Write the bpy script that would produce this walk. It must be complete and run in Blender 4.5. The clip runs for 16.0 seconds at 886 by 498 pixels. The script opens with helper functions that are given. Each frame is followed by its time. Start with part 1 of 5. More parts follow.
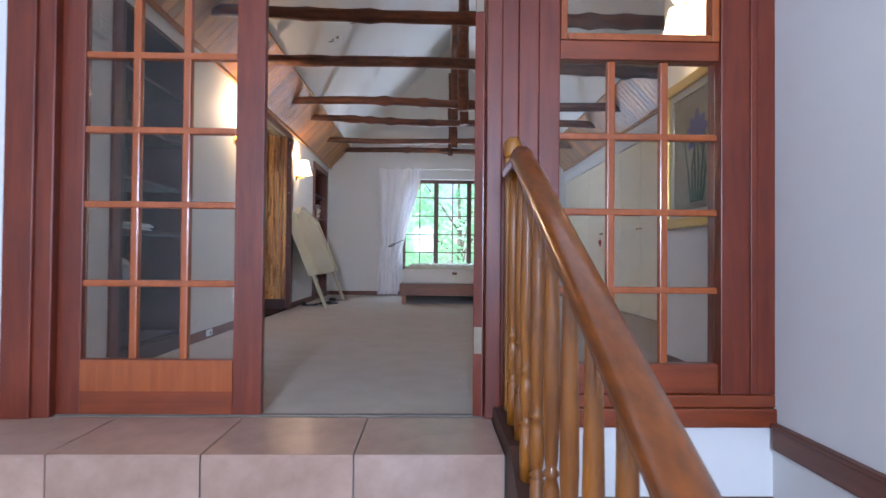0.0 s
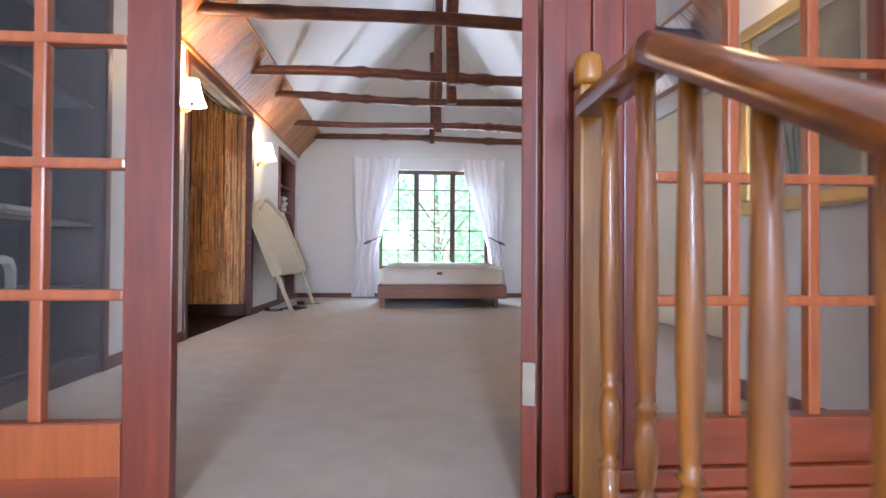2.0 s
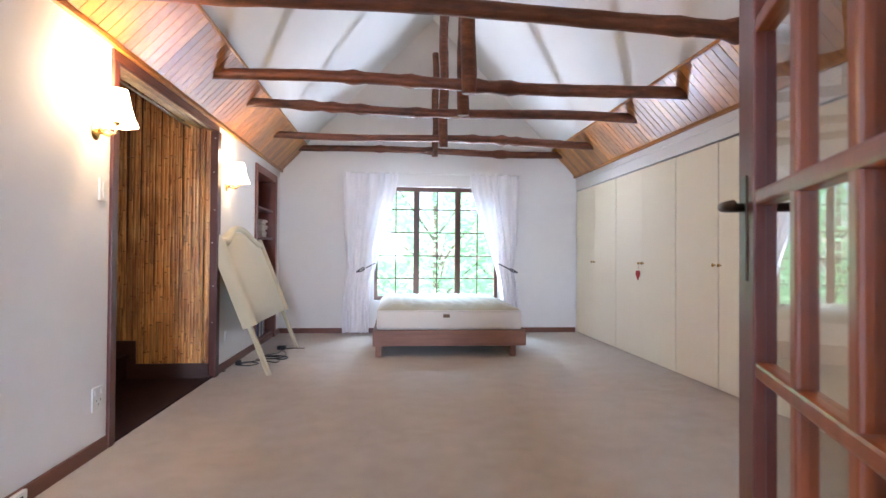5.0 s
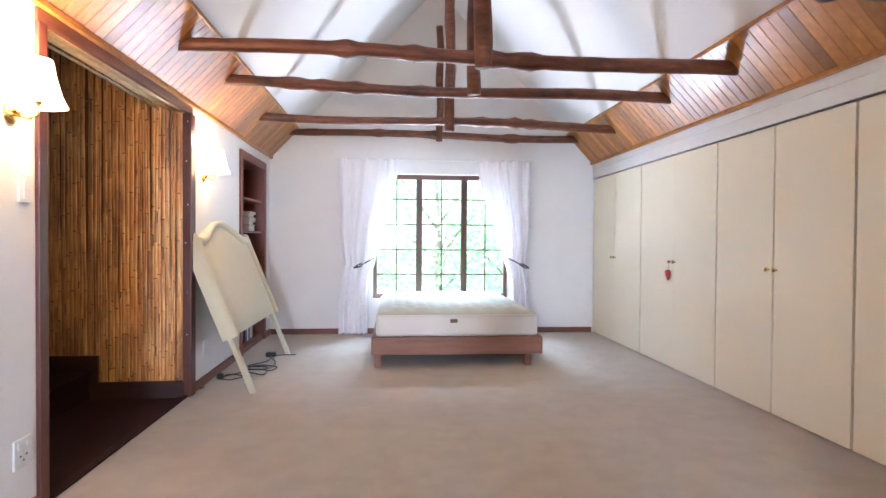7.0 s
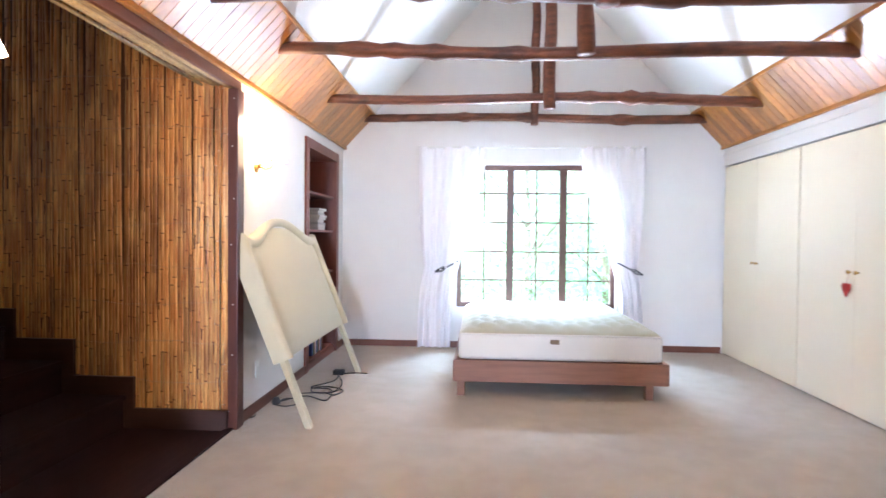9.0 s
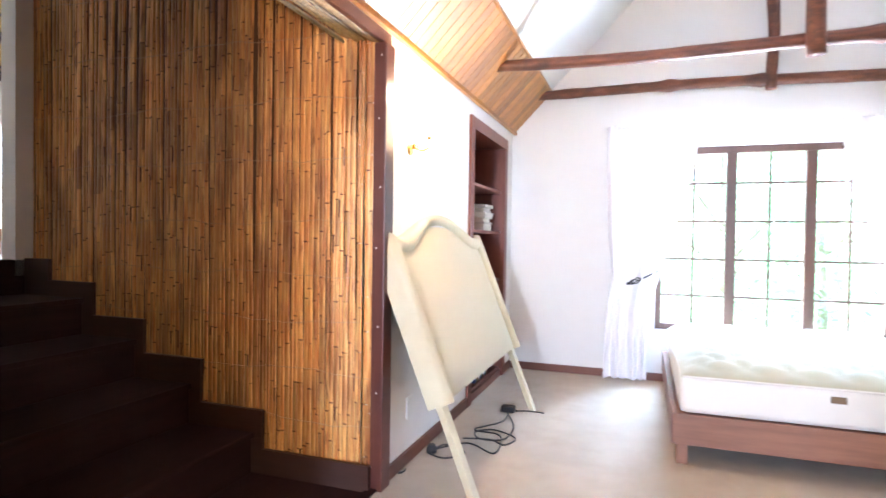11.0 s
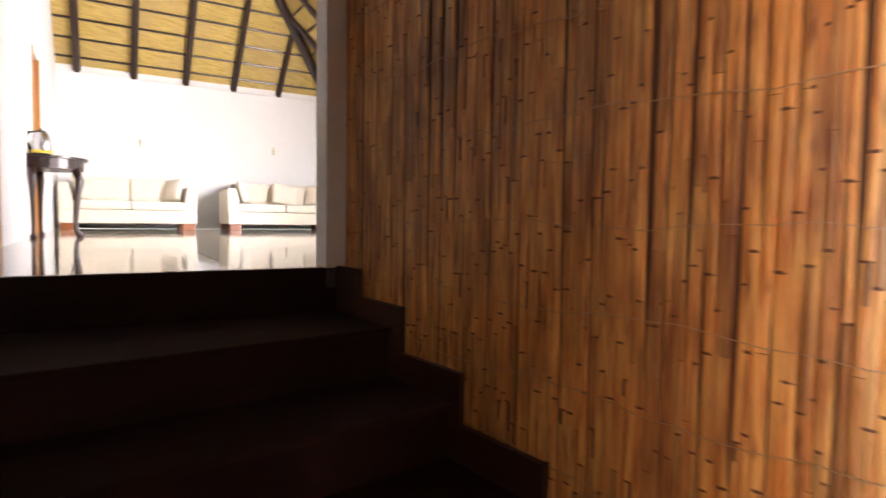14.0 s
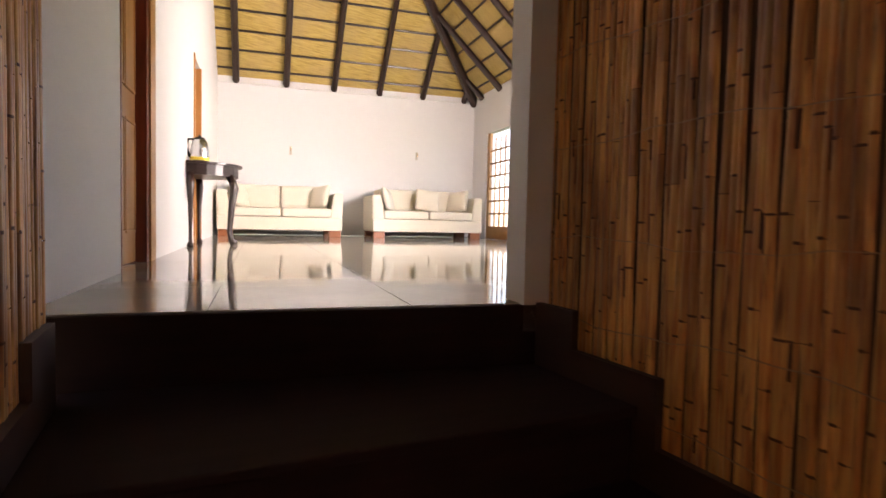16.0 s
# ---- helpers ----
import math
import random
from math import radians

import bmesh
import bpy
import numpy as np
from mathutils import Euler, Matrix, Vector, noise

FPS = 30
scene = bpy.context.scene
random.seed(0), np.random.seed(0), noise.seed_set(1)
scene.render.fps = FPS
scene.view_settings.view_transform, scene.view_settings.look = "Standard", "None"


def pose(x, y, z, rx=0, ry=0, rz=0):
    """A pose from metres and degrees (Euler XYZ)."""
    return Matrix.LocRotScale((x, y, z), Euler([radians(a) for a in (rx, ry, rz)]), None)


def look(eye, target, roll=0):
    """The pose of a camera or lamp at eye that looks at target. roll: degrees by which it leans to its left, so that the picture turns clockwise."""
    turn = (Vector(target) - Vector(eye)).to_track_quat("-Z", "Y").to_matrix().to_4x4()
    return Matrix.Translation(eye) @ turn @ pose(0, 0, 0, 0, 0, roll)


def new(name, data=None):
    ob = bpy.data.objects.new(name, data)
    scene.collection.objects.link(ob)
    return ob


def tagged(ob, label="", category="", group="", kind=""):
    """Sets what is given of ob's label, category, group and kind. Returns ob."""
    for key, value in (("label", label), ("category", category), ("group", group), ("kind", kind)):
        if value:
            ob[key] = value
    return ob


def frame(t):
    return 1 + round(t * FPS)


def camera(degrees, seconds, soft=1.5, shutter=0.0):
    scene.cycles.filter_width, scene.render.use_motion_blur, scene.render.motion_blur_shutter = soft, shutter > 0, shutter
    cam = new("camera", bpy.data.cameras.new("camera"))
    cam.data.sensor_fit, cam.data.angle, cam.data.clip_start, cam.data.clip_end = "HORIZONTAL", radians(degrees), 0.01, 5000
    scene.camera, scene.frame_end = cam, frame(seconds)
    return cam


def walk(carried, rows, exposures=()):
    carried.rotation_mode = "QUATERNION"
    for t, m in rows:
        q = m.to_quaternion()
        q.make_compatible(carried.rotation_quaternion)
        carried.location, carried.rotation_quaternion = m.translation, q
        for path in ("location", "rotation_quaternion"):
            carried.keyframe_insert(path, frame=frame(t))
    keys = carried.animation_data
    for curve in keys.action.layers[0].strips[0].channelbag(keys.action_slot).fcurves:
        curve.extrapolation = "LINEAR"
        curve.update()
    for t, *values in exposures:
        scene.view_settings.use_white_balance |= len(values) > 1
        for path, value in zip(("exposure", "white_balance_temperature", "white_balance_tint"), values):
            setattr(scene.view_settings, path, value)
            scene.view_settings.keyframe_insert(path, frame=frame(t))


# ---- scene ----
cam = camera(76.2, 16.0, shutter=0.5)
ROWS = [
    (0.0, 0.000, 0.000, 0.660, -1.41, 0.94, -0.5),
    (0.5, -0.051, 0.203, 0.663, -3.34, 0.88, -0.35),
    (1.0, -0.092, 0.432, 0.641, -3.77, 0.85, -0.31),
    (1.5, -0.121, 0.682, 0.644, -4.02, 0.85, -0.37),
    (2.0, -0.124, 0.916, 0.643, -4.25, 0.88, -0.34),
    (2.5, -0.137, 1.190, 0.674, -4.53, 0.84, -0.32),
    (3.0, -0.151, 1.403, 0.758, -4.58, 0.82, -0.35),
    (3.5, -0.169, 1.589, 0.815, -4.60, 0.82, -0.33),
    (4.0, -0.183, 1.765, 0.905, -4.67, 0.93, -0.39),
    (6.5, -0.215, 2.521, 1.199, -5.39, -0.33, -0.37),
    (7.0, -0.212, 2.722, 1.214, -5.00, -0.92, -0.38),
    (7.5, -0.205, 2.958, 1.236, -4.09, -1.07, -0.44),
    (8.0, -0.207, 3.181, 1.228, -2.42, -1.16, -0.46),
    (8.5, -0.203, 3.432, 1.228, -0.09, -1.14, -0.51),
    (9.0, -0.219, 3.696, 1.240, 3.73, -1.19, -0.58),
    (11.5, -0.730, 4.980, 1.228, 23.40, -1.05, -0.84),
    (12.0, -0.894, 5.230, 1.228, 27.52, -1.1, -0.85),
    (12.5, -1.049, 5.436, 1.232, 32.70, -1.25, -1.25),
    (13.0, -1.250, 5.595, 1.264, 37.45, -1.97, -1.6),
    (13.5, -1.460, 5.735, 1.303, 43.10, -3.0, -0.55),
    (14.0, -1.675, 5.849, 1.309, 52.00, -3.05, -0.92),
    (14.5, -1.899, 5.909, 1.309, 56.18, -2.95, -1.15),
    (15.0, -2.107, 5.931, 1.310, 59.42, -2.86, -1.25),
    (15.5, -2.312, 5.962, 1.312, 62.38, -2.82, -1.28),
    (16.0, -2.501, 5.981, 1.352, 64.90, -2.80, -1.29),
]
STOPS = [(0.0, 0.93, 5680, 18), (1.0, 1.32, 5770, 20), (2.0, 1.55, 5850, 21), (4.0, 1.62, 5830, 20), (6.5, 2.08, 5850, 20), (8.0, 2.22, 5720, 19), (9.0, 2.5, 5650, 18),
         (11.5, 3.0, 5700, 18), (12.5, 2.9, 5720, 19), (13.5, 2.6, 5900, 19), (14.5, 2.3, 6950, 33), (16.0, 2.13, 7000, 28)]
walk(cam, [(t, pose(x, y, z, 90 + pitch, roll, yaw)) for t, x, y, z, yaw, pitch, roll in ROWS], STOPS)

# ---- world and light ----
world = bpy.data.worlds.new("sky")
scene.world = world
world.use_nodes = True
sky = world.node_tree.nodes.new("ShaderNodeTexSky")
sky.sky_type, sky.sun_disc = "NISHITA", False
sky.sun_elevation, sky.sun_rotation = radians(52), radians(235)
world.node_tree.links.new(sky.outputs[0], world.node_tree.nodes["Background"].inputs[0])
world.node_tree.nodes["Background"].inputs[1].default_value = 0.15
sun = new("sun", bpy.data.lights.new("sun", "SUN"))
sun.data.energy, sun.data.angle, sun.data.color = 5.0, radians(0.5), (1.0, 0.95, 0.86)
sun.matrix_world = look((-6, -4, 12), (0, 0, 0))


def window_light(name, place, target, width, height, watts, colour):
    lamp = new(name, bpy.data.lights.new(name, "AREA"))
    lamp.data.shape, lamp.data.size, lamp.data.size_y = "RECTANGLE", width, height
    lamp.data.energy, lamp.data.color = watts, colour
    lamp.matrix_world = look(place, target)
    return lamp


UP = pose(-4.2, 5.55, 1.065, 0, 0, 83)
window_light("bedroom_daylight", (0.25, 12.4, 4.2), (0.6, 8.4, 0.4), 3.4, 1.6, 500, (0.57, 0.79, 1.0))
# unseen fill lamp added below the sill, sends light up onto the slopes
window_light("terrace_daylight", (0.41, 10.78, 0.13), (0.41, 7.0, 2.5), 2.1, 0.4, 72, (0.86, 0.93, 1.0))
window_light("landing_daylight", (-0.25, -4.1, 1.45), (-0.25, 4, 0.2), 0.8, 1.1, 150, (0.68, 0.83, 1.0))
window_light("lounge_daylight", UP @ Vector((4.55, 2.6, 1.3)), UP @ Vector((0.8, 7.2, 1.3)), 1.8, 1.6, 60, (1.0, 0.965, 0.90)).data.spread = radians(122)


def bulb(name, place, watts, colour=(1.0, 0.66, 0.35), radius=0.035):
    lamp = new(name, bpy.data.lights.new(name, "POINT"))
    lamp.data.energy, lamp.data.color, lamp.data.shadow_soft_size = watts, colour, radius
    lamp.location = place
    return lamp


# ---- materials ----
def base(name, rough=0.6, metal=0.0):
    m = bpy.data.materials.new(name)
    m.use_nodes = True
    b = m.node_tree.nodes["Principled BSDF"]
    b.inputs["Roughness"].default_value, b.inputs["Metallic"].default_value = rough, metal
    return m, m.node_tree.nodes, m.node_tree.links, b


def coords(n, l, stretch=(1, 1, 1)):
    tc, mp = n.new("ShaderNodeTexCoord"), n.new("ShaderNodeMapping")
    mp.inputs["Scale"].default_value = stretch
    l.new(tc.outputs["Object"], mp.inputs[0])
    return mp.outputs[0]


def noise_tex(n, l, vec, scale, detail=4, rough=0.6):
    t = n.new("ShaderNodeTexNoise")
    t.inputs["Scale"].default_value, t.inputs["Detail"].default_value, t.inputs["Roughness"].default_value = scale, detail, rough
    l.new(vec, t.inputs["Vector"])
    return t.outputs[0]


def ramp(n, l, fac, stops):
    r = n.new("ShaderNodeValToRGB")
    e = r.color_ramp.elements
    while len(e) < len(stops):
        e.new(0.5)
    for k, (p, c) in zip(e, stops):
        k.position, k.color = p, (*c, 1)
    l.new(fac, r.inputs[0])
    return r.outputs[0]


def mixed(n, l, fac, a, b, mode="MIX"):
    x = n.new("ShaderNodeMix")
    x.data_type, x.blend_type = "RGBA", mode
    for sock, val in ((x.inputs[0], fac), (x.inputs[6], a), (x.inputs[7], b)):
        if hasattr(val, "links"):
            l.new(val, sock)
        elif isinstance(val, tuple):
            sock.default_value = (*val, 1)
        else:
            sock.default_value = val
    return x.outputs[2]


def bumped(n, l, b, height, strength, dist=0.01):
    k = n.new("ShaderNodeBump")
    k.inputs["Strength"].default_value, k.inputs["Distance"].default_value = strength, dist
    l.new(height, k.inputs["Height"])
    l.new(k.outputs[0], b.inputs["Normal"])


def spread(n, l, colour, amount):
    """Lighter and darker from one piece to the next."""
    info, hsv, mr = n.new("ShaderNodeObjectInfo"), n.new("ShaderNodeHueSaturation"), n.new("ShaderNodeMapRange")
    mr.inputs[3].default_value, mr.inputs[4].default_value = 1 - amount, 1 + amount
    l.new(info.outputs["Random"], mr.inputs[0])
    l.new(mr.outputs[0], hsv.inputs["Value"])
    l.new(colour, hsv.inputs["Color"])
    return hsv.outputs[0]


def island(n, l, colour, amount):
    geo, hsv, mr = n.new("ShaderNodeNewGeometry"), n.new("ShaderNodeHueSaturation"), n.new("ShaderNodeMapRange")
    mr.inputs[3].default_value, mr.inputs[4].default_value = 1 - amount, 1 + amount
    l.new(geo.outputs["Random Per Island"], mr.inputs[0])
    l.new(mr.outputs[0], hsv.inputs["Value"])
    l.new(colour, hsv.inputs["Color"])
    return hsv.outputs[0]


def wood(name, dark, light, rough, axis="z", fine=14, vary=0.0, per_island=0.0, coat=0.0, bump=0.12):
    m, n, l, b = base(name, rough)
    st = {"x": (0.09, 1, 1), "y": (1, 0.09, 1), "z": (1, 1, 0.09)}[axis]
    v = coords(n, l, st)
    g = noise_tex(n, l, v, fine * 2.2, 6, 0.65)
    big = noise_tex(n, l, coords(n, l), 1.7, 3)
    c = ramp(n, l, g, [(0.3, dark), (0.7, light)])
    c = mixed(n, l, 0.35, c, ramp(n, l, big, [(0.3, dark), (0.7, light)]))
    if vary:
        c = spread(n, l, c, vary)
    if per_island:
        c = island(n, l, c, per_island)
    l.new(c, b.inputs["Base Color"])
    b.inputs["Coat Weight"].default_value, b.inputs["Coat Roughness"].default_value = coat, 0.12
    bumped(n, l, b, g, bump, 0.004)
    return m


def paint(name, colour, rough=0.7, blotch=0.05, bump=0.15, scale=60):
    m, n, l, b = base(name, rough)
    v = coords(n, l)
    lo = tuple(c * (1 - blotch) for c in colour)
    c = mixed(n, l, noise_tex(n, l, v, 1.3, 4), lo, colour)
    c = mixed(n, l, 0.25, c, ramp(n, l, noise_tex(n, l, v, 9, 3), [(0.35, lo), (0.65, colour)]))
    l.new(c, b.inputs["Base Color"])
    bumped(n, l, b, noise_tex(n, l, v, scale, 4), bump, 0.004)
    return m


def plain(name, colour, rough=0.5, metal=0.0, vary=0.0):
    m, n, l, b = base(name, rough, metal)
    v = coords(n, l)
    c = mixed(n, l, noise_tex(n, l, v, 18, 3), tuple(k * 0.86 for k in colour), tuple(min(1, k * 1.08) for k in colour))
    if vary:
        c = spread(n, l, c, vary)
    l.new(c, b.inputs["Base Color"])
    return m


def glowing(name, colour, power):
    m, n, l, b = base(name, 0.6)
    b.inputs["Base Color"].default_value = (0.85, 0.78, 0.62, 1)
    b.inputs["Emission Color"].default_value, b.inputs["Emission Strength"].default_value = (*colour, 1), power
    return m


def cloth(name, colour, scale=350, see=0.0):
    m, n, l, b = base(name, 0.9)
    v = coords(n, l)
    c = mixed(n, l, noise_tex(n, l, v, 4, 4), tuple(k * 0.9 for k in colour), colour)
    l.new(c, b.inputs["Base Color"])
    b.inputs["Sheen Weight"].default_value = 0.2
    bumped(n, l, b, noise_tex(n, l, v, scale, 2), 0.25, 0.003)
    if see:
        out, tr, mx = n["Material Output"], n.new("ShaderNodeBsdfTranslucent"), n.new("ShaderNodeMixShader")
        tp, mx2 = n.new("ShaderNodeBsdfTransparent"), n.new("ShaderNodeMixShader")
        l.new(c, tr.inputs[0])
        mx.inputs[0].default_value, mx2.inputs[0].default_value = see, 0.012
        l.new(b.outputs[0], mx.inputs[1]), l.new(tr.outputs[0], mx.inputs[2])
        l.new(mx.outputs[0], mx2.inputs[1]), l.new(tp.outputs[0], mx2.inputs[2])
        l.new(mx2.outputs[0], out.inputs[0])
    return m


def glass(name):
    m, n, l, b = base(name, 0.0)
    b.inputs["Base Color"].default_value = (0.95, 0.97, 0.96, 1)
    b.inputs["Transmission Weight"].default_value, b.inputs["IOR"].default_value = 1.0, 1.3
    return m


def carpet_mat():
    m, n, l, b = base("carpet_pile", 0.95)
    v = coords(n, l)
    c = ramp(n, l, noise_tex(n, l, v, 0.9, 5, 0.7), [(0.38, (0.315, 0.226, 0.138)), (0.62, (0.395, 0.326, 0.245))])
    c = mixed(n, l, noise_tex(n, l, v, 420, 2), c, (0.43, 0.357, 0.265))
    c = mixed(n, l, 0.25, c, ramp(n, l, noise_tex(n, l, v, 6, 4), [(0.4, (0.265, 0.205, 0.135)), (0.6, (0.405, 0.34, 0.255))]))
    l.new(c, b.inputs["Base Color"])
    b.inputs["Sheen Weight"].default_value = 0.3
    bumped(n, l, b, noise_tex(n, l, v, 300, 3), 0.6, 0.006)
    return m


def reed_mat(name, lo, mid, hi):
    m, n, l, b = base(name, 0.45)
    geo, info, add, white = n.new("ShaderNodeNewGeometry"), n.new("ShaderNodeObjectInfo"), n.new("ShaderNodeMath"), n.new("ShaderNodeTexWhiteNoise")

    def place(stretch):
        mp = n.new("ShaderNodeMapping")
        mp.inputs["Scale"].default_value = stretch
        l.new(geo.outputs["Position"], mp.inputs[0])
        return mp.outputs[0]

    # each internode has a tone of its own; a few are weathered dark
    l.new(geo.outputs["Random Per Island"], add.inputs[0])
    l.new(info.outputs["Random"], add.inputs[1])
    white.noise_dimensions = "1D"
    l.new(add.outputs[0], white.inputs["W"])
    v = place((1, 1, 0.05))
    c = ramp(n, l, noise_tex(n, l, v, 70, 5), [(0.20, lo), (0.40, mid), (0.72, hi)])
    tone = ramp(n, l, white.outputs["Value"], [(0.0, (0.50, 0.50, 0.50)), (0.10, (0.72, 0.72, 0.72)), (0.5, (0.94, 0.94, 0.94)), (1.0, (1.0, 1.0, 1.0))])
    c = mixed(n, l, 1.0, c, tone, "MULTIPLY")
    streak = noise_tex(n, l, place((48, 48, 5.5)), 1.0, 3)
    c = mixed(n, l, ramp(n, l, streak, [(0.56, (0, 0, 0)), (0.70, (0.75, 0.75, 0.75))]), c, lo)
    stain = noise_tex(n, l, place((3.2, 3.2, 0.9)), 1.6, 3)
    c = mixed(n, l, ramp(n, l, stain, [(0.50, (0, 0, 0)), (0.68, (0.7, 0.7, 0.7))]), c, lo)
    c = spread(n, l, c, 0.14)
    l.new(c, b.inputs["Base Color"])
    b.inputs["Coat Weight"].default_value, b.inputs["Coat Roughness"].default_value = 0.14, 0.3
    bumped(n, l, b, noise_tex(n, l, v, 120, 3), 0.3, 0.003)
    return m


def tile_mat(name, lo, hi, rough, vary, scale=7):
    m, n, l, b = base(name, rough)
    v = coords(n, l)
    c = ramp(n, l, noise_tex(n, l, v, scale, 6, 0.65), [(0.3, lo), (0.7, hi)])
    c = spread(n, l, c, vary)
    l.new(c, b.inputs["Base Color"])
    bumped(n, l, b, noise_tex(n, l, v, 40, 3), 0.06, 0.003)
    return m


def pole_mat():
    m, n, l, b = base("gum_pole", 0.5)
    v = coords(n, l, (0.12, 1, 1))
    g = noise_tex(n, l, v, 30, 6, 0.7)
    c = ramp(n, l, g, [(0.25, (0.05, 0.016, 0.007)), (0.55, (0.16, 0.05, 0.02)), (0.8, (0.29, 0.10, 0.038))])
    c = mixed(n, l, ramp(n, l, noise_tex(n, l, coords(n, l), 3.5, 3), [(0.5, (0, 0, 0)), (0.7, (0.8, 0.8, 0.8))]), c, (0.03, 0.012, 0.008))
    l.new(c, b.inputs["Base Color"])
    bumped(n, l, b, g, 0.5, 0.01)
    return m


def thatch_mat():
    m, n, l, b = base("thatch", 0.9)
    v = coords(n, l, (1, 0.06, 0.06))
    c = ramp(n, l, noise_tex(n, l, v, 70, 5, 0.7), [(0.3, (0.26, 0.17, 0.045)), (0.5, (0.48, 0.34, 0.09)), (0.75, (0.62, 0.47, 0.16))])
    c = mixed(n, l, ramp(n, l, noise_tex(n, l, coords(n, l), 1.4, 3), [(0.4, (0, 0, 0)), (0.6, (0.5, 0.5, 0.5))]), c, (0.42, 0.30, 0.13))
    l.new(c, b.inputs["Base Color"])
    bumped(n, l, b, noise_tex(n, l, v, 90, 4), 0.6, 0.01)
    return m


def canvas_mat():
    """A dim oil painting of a blue-purple iris on a grey-green ground."""
    m, n, l, b = base("painting_canvas", 0.6)
    v = coords(n, l)
    c = ramp(n, l, noise_tex(n, l, v, 5, 5), [(0.3, (0.16, 0.15, 0.10)), (0.7, (0.30, 0.28, 0.20))])
    l.new(c, b.inputs["Base Color"])
    bumped(n, l, b, noise_tex(n, l, v, 150, 3), 0.3, 0.003)
    return m


WHITE = paint("white_plaster", (0.74, 0.73, 0.71))
CEIL = paint("white_ceiling_board", (0.78, 0.78, 0.78), 0.8, 0.03, 0.08, 25)
CREAM = paint("cream_cupboard_paint", (0.84, 0.765, 0.59), 0.5, 0.03, 0.05, 30)
DOORW = wood("mahogany_door", (0.082, 0.011, 0.004), (0.205, 0.034, 0.010), 0.36, "z", 13, coat=0.15)
DOORH = wood("mahogany_rail", (0.12, 0.020, 0.006), (0.27, 0.055, 0.014), 0.3, "x", 13, coat=0.2)
MUNT = wood("orange_varnished_bar", (0.22, 0.046, 0.008), (0.40, 0.098, 0.018), 0.3, "z", 16, coat=0.25)
RAILW = wood("varnished_rail", (0.06, 0.014, 0.001), (0.25, 0.066, 0.005), 0.28, "y", 14, coat=0.5)
BALW = wood("varnished_baluster", (0.115, 0.030, 0.002), (0.39, 0.135, 0.010), 0.3, "z", 14, coat=0.45)
NEWEL = wood("pale_newel_wood", (0.16, 0.052, 0.004), (0.41, 0.170, 0.016), 0.3, "z", 12, coat=0.4)
BOARD = wood("ceiling_boarding", (0.25, 0.085, 0.010), (0.49, 0.205, 0.028), 0.34, "x", 9, per_island=0.36, coat=0.16, bump=0.03)
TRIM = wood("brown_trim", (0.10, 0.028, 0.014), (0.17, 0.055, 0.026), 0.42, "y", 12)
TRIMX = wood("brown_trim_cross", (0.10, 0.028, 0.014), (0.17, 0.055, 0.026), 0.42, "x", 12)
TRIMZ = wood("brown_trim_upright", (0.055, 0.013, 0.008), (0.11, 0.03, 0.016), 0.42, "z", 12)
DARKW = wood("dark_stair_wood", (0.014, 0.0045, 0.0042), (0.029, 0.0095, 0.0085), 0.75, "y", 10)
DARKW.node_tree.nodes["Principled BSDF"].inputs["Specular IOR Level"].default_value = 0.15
STRINGW = wood("stair_trim_wood", (0.026, 0.008, 0.004), (0.055, 0.018, 0.008), 0.5, "x", 10)
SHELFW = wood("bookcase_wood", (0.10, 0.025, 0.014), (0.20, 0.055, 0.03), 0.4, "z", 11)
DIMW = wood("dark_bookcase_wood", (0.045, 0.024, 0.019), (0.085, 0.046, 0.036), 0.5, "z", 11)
BEDW = wood("bed_base_wood", (0.16, 0.062, 0.03), (0.29, 0.125, 0.066), 0.5, "x", 12)
WINW = wood("dark_window_wood", (0.06, 0.024, 0.014), (0.12, 0.05, 0.03), 0.45, "z", 12)
OAK = wood("honey_door_wood", (0.30, 0.13, 0.035), (0.48, 0.23, 0.07), 0.4, "z", 11)
ROSEW = wood("dark_polished_wood", (0.012, 0.006, 0.005), (0.035, 0.014, 0.01), 0.35, "x", 14, coat=0.1)
POLE = pole_mat()
REED = reed_mat("reed", (0.15, 0.040, 0.008), (0.58, 0.214, 0.040), (0.87, 0.545, 0.170))
NODE = plain("reed_joint", (0.115, 0.042, 0.015), 0.7)
REEDC = reed_mat("pale_reed", (0.22, 0.13, 0.035), (0.52, 0.35, 0.12), (0.68, 0.52, 0.22))
BACKR = plain("reed_backing", (0.10, 0.042, 0.016), 0.8)
CARPET = carpet_mat()
TERRA = tile_mat("terracotta_tile", (0.32, 0.20, 0.145), (0.45, 0.30, 0.23), 0.28, 0.07)
GROUT = paint("grey_grout", (0.15, 0.14, 0.13), 0.85, 0.1, 0.3, 90)
PORC = tile_mat("porcelain_tile", (0.42, 0.40, 0.34), (0.50, 0.47, 0.40), 0.05, 0.03, 3)
SOFAC = cloth("cream_upholstery", (0.72, 0.66, 0.53), 500)
HEADC = cloth("cream_damask", (0.55, 0.50, 0.35), 300)
MATTC = cloth("mattress_ticking", (0.72, 0.69, 0.63), 260)
SHEER = cloth("sheer_curtain", (0.90, 0.88, 0.90), 400, see=0.07)
BRASS = plain("brass", (0.75, 0.50, 0.18), 0.25, 1.0)
STEEL = plain("brushed_steel", (0.62, 0.62, 0.63), 0.25, 1.0)
IRON = plain("black_iron", (0.02, 0.02, 0.024), 0.5, 0.6)
PLAST = plain("white_plastic", (0.70, 0.70, 0.67), 0.35)
BLACK = plain("black_plastic", (0.015, 0.015, 0.017), 0.5)
RED = plain("red_felt", (0.45, 0.035, 0.03), 0.85)
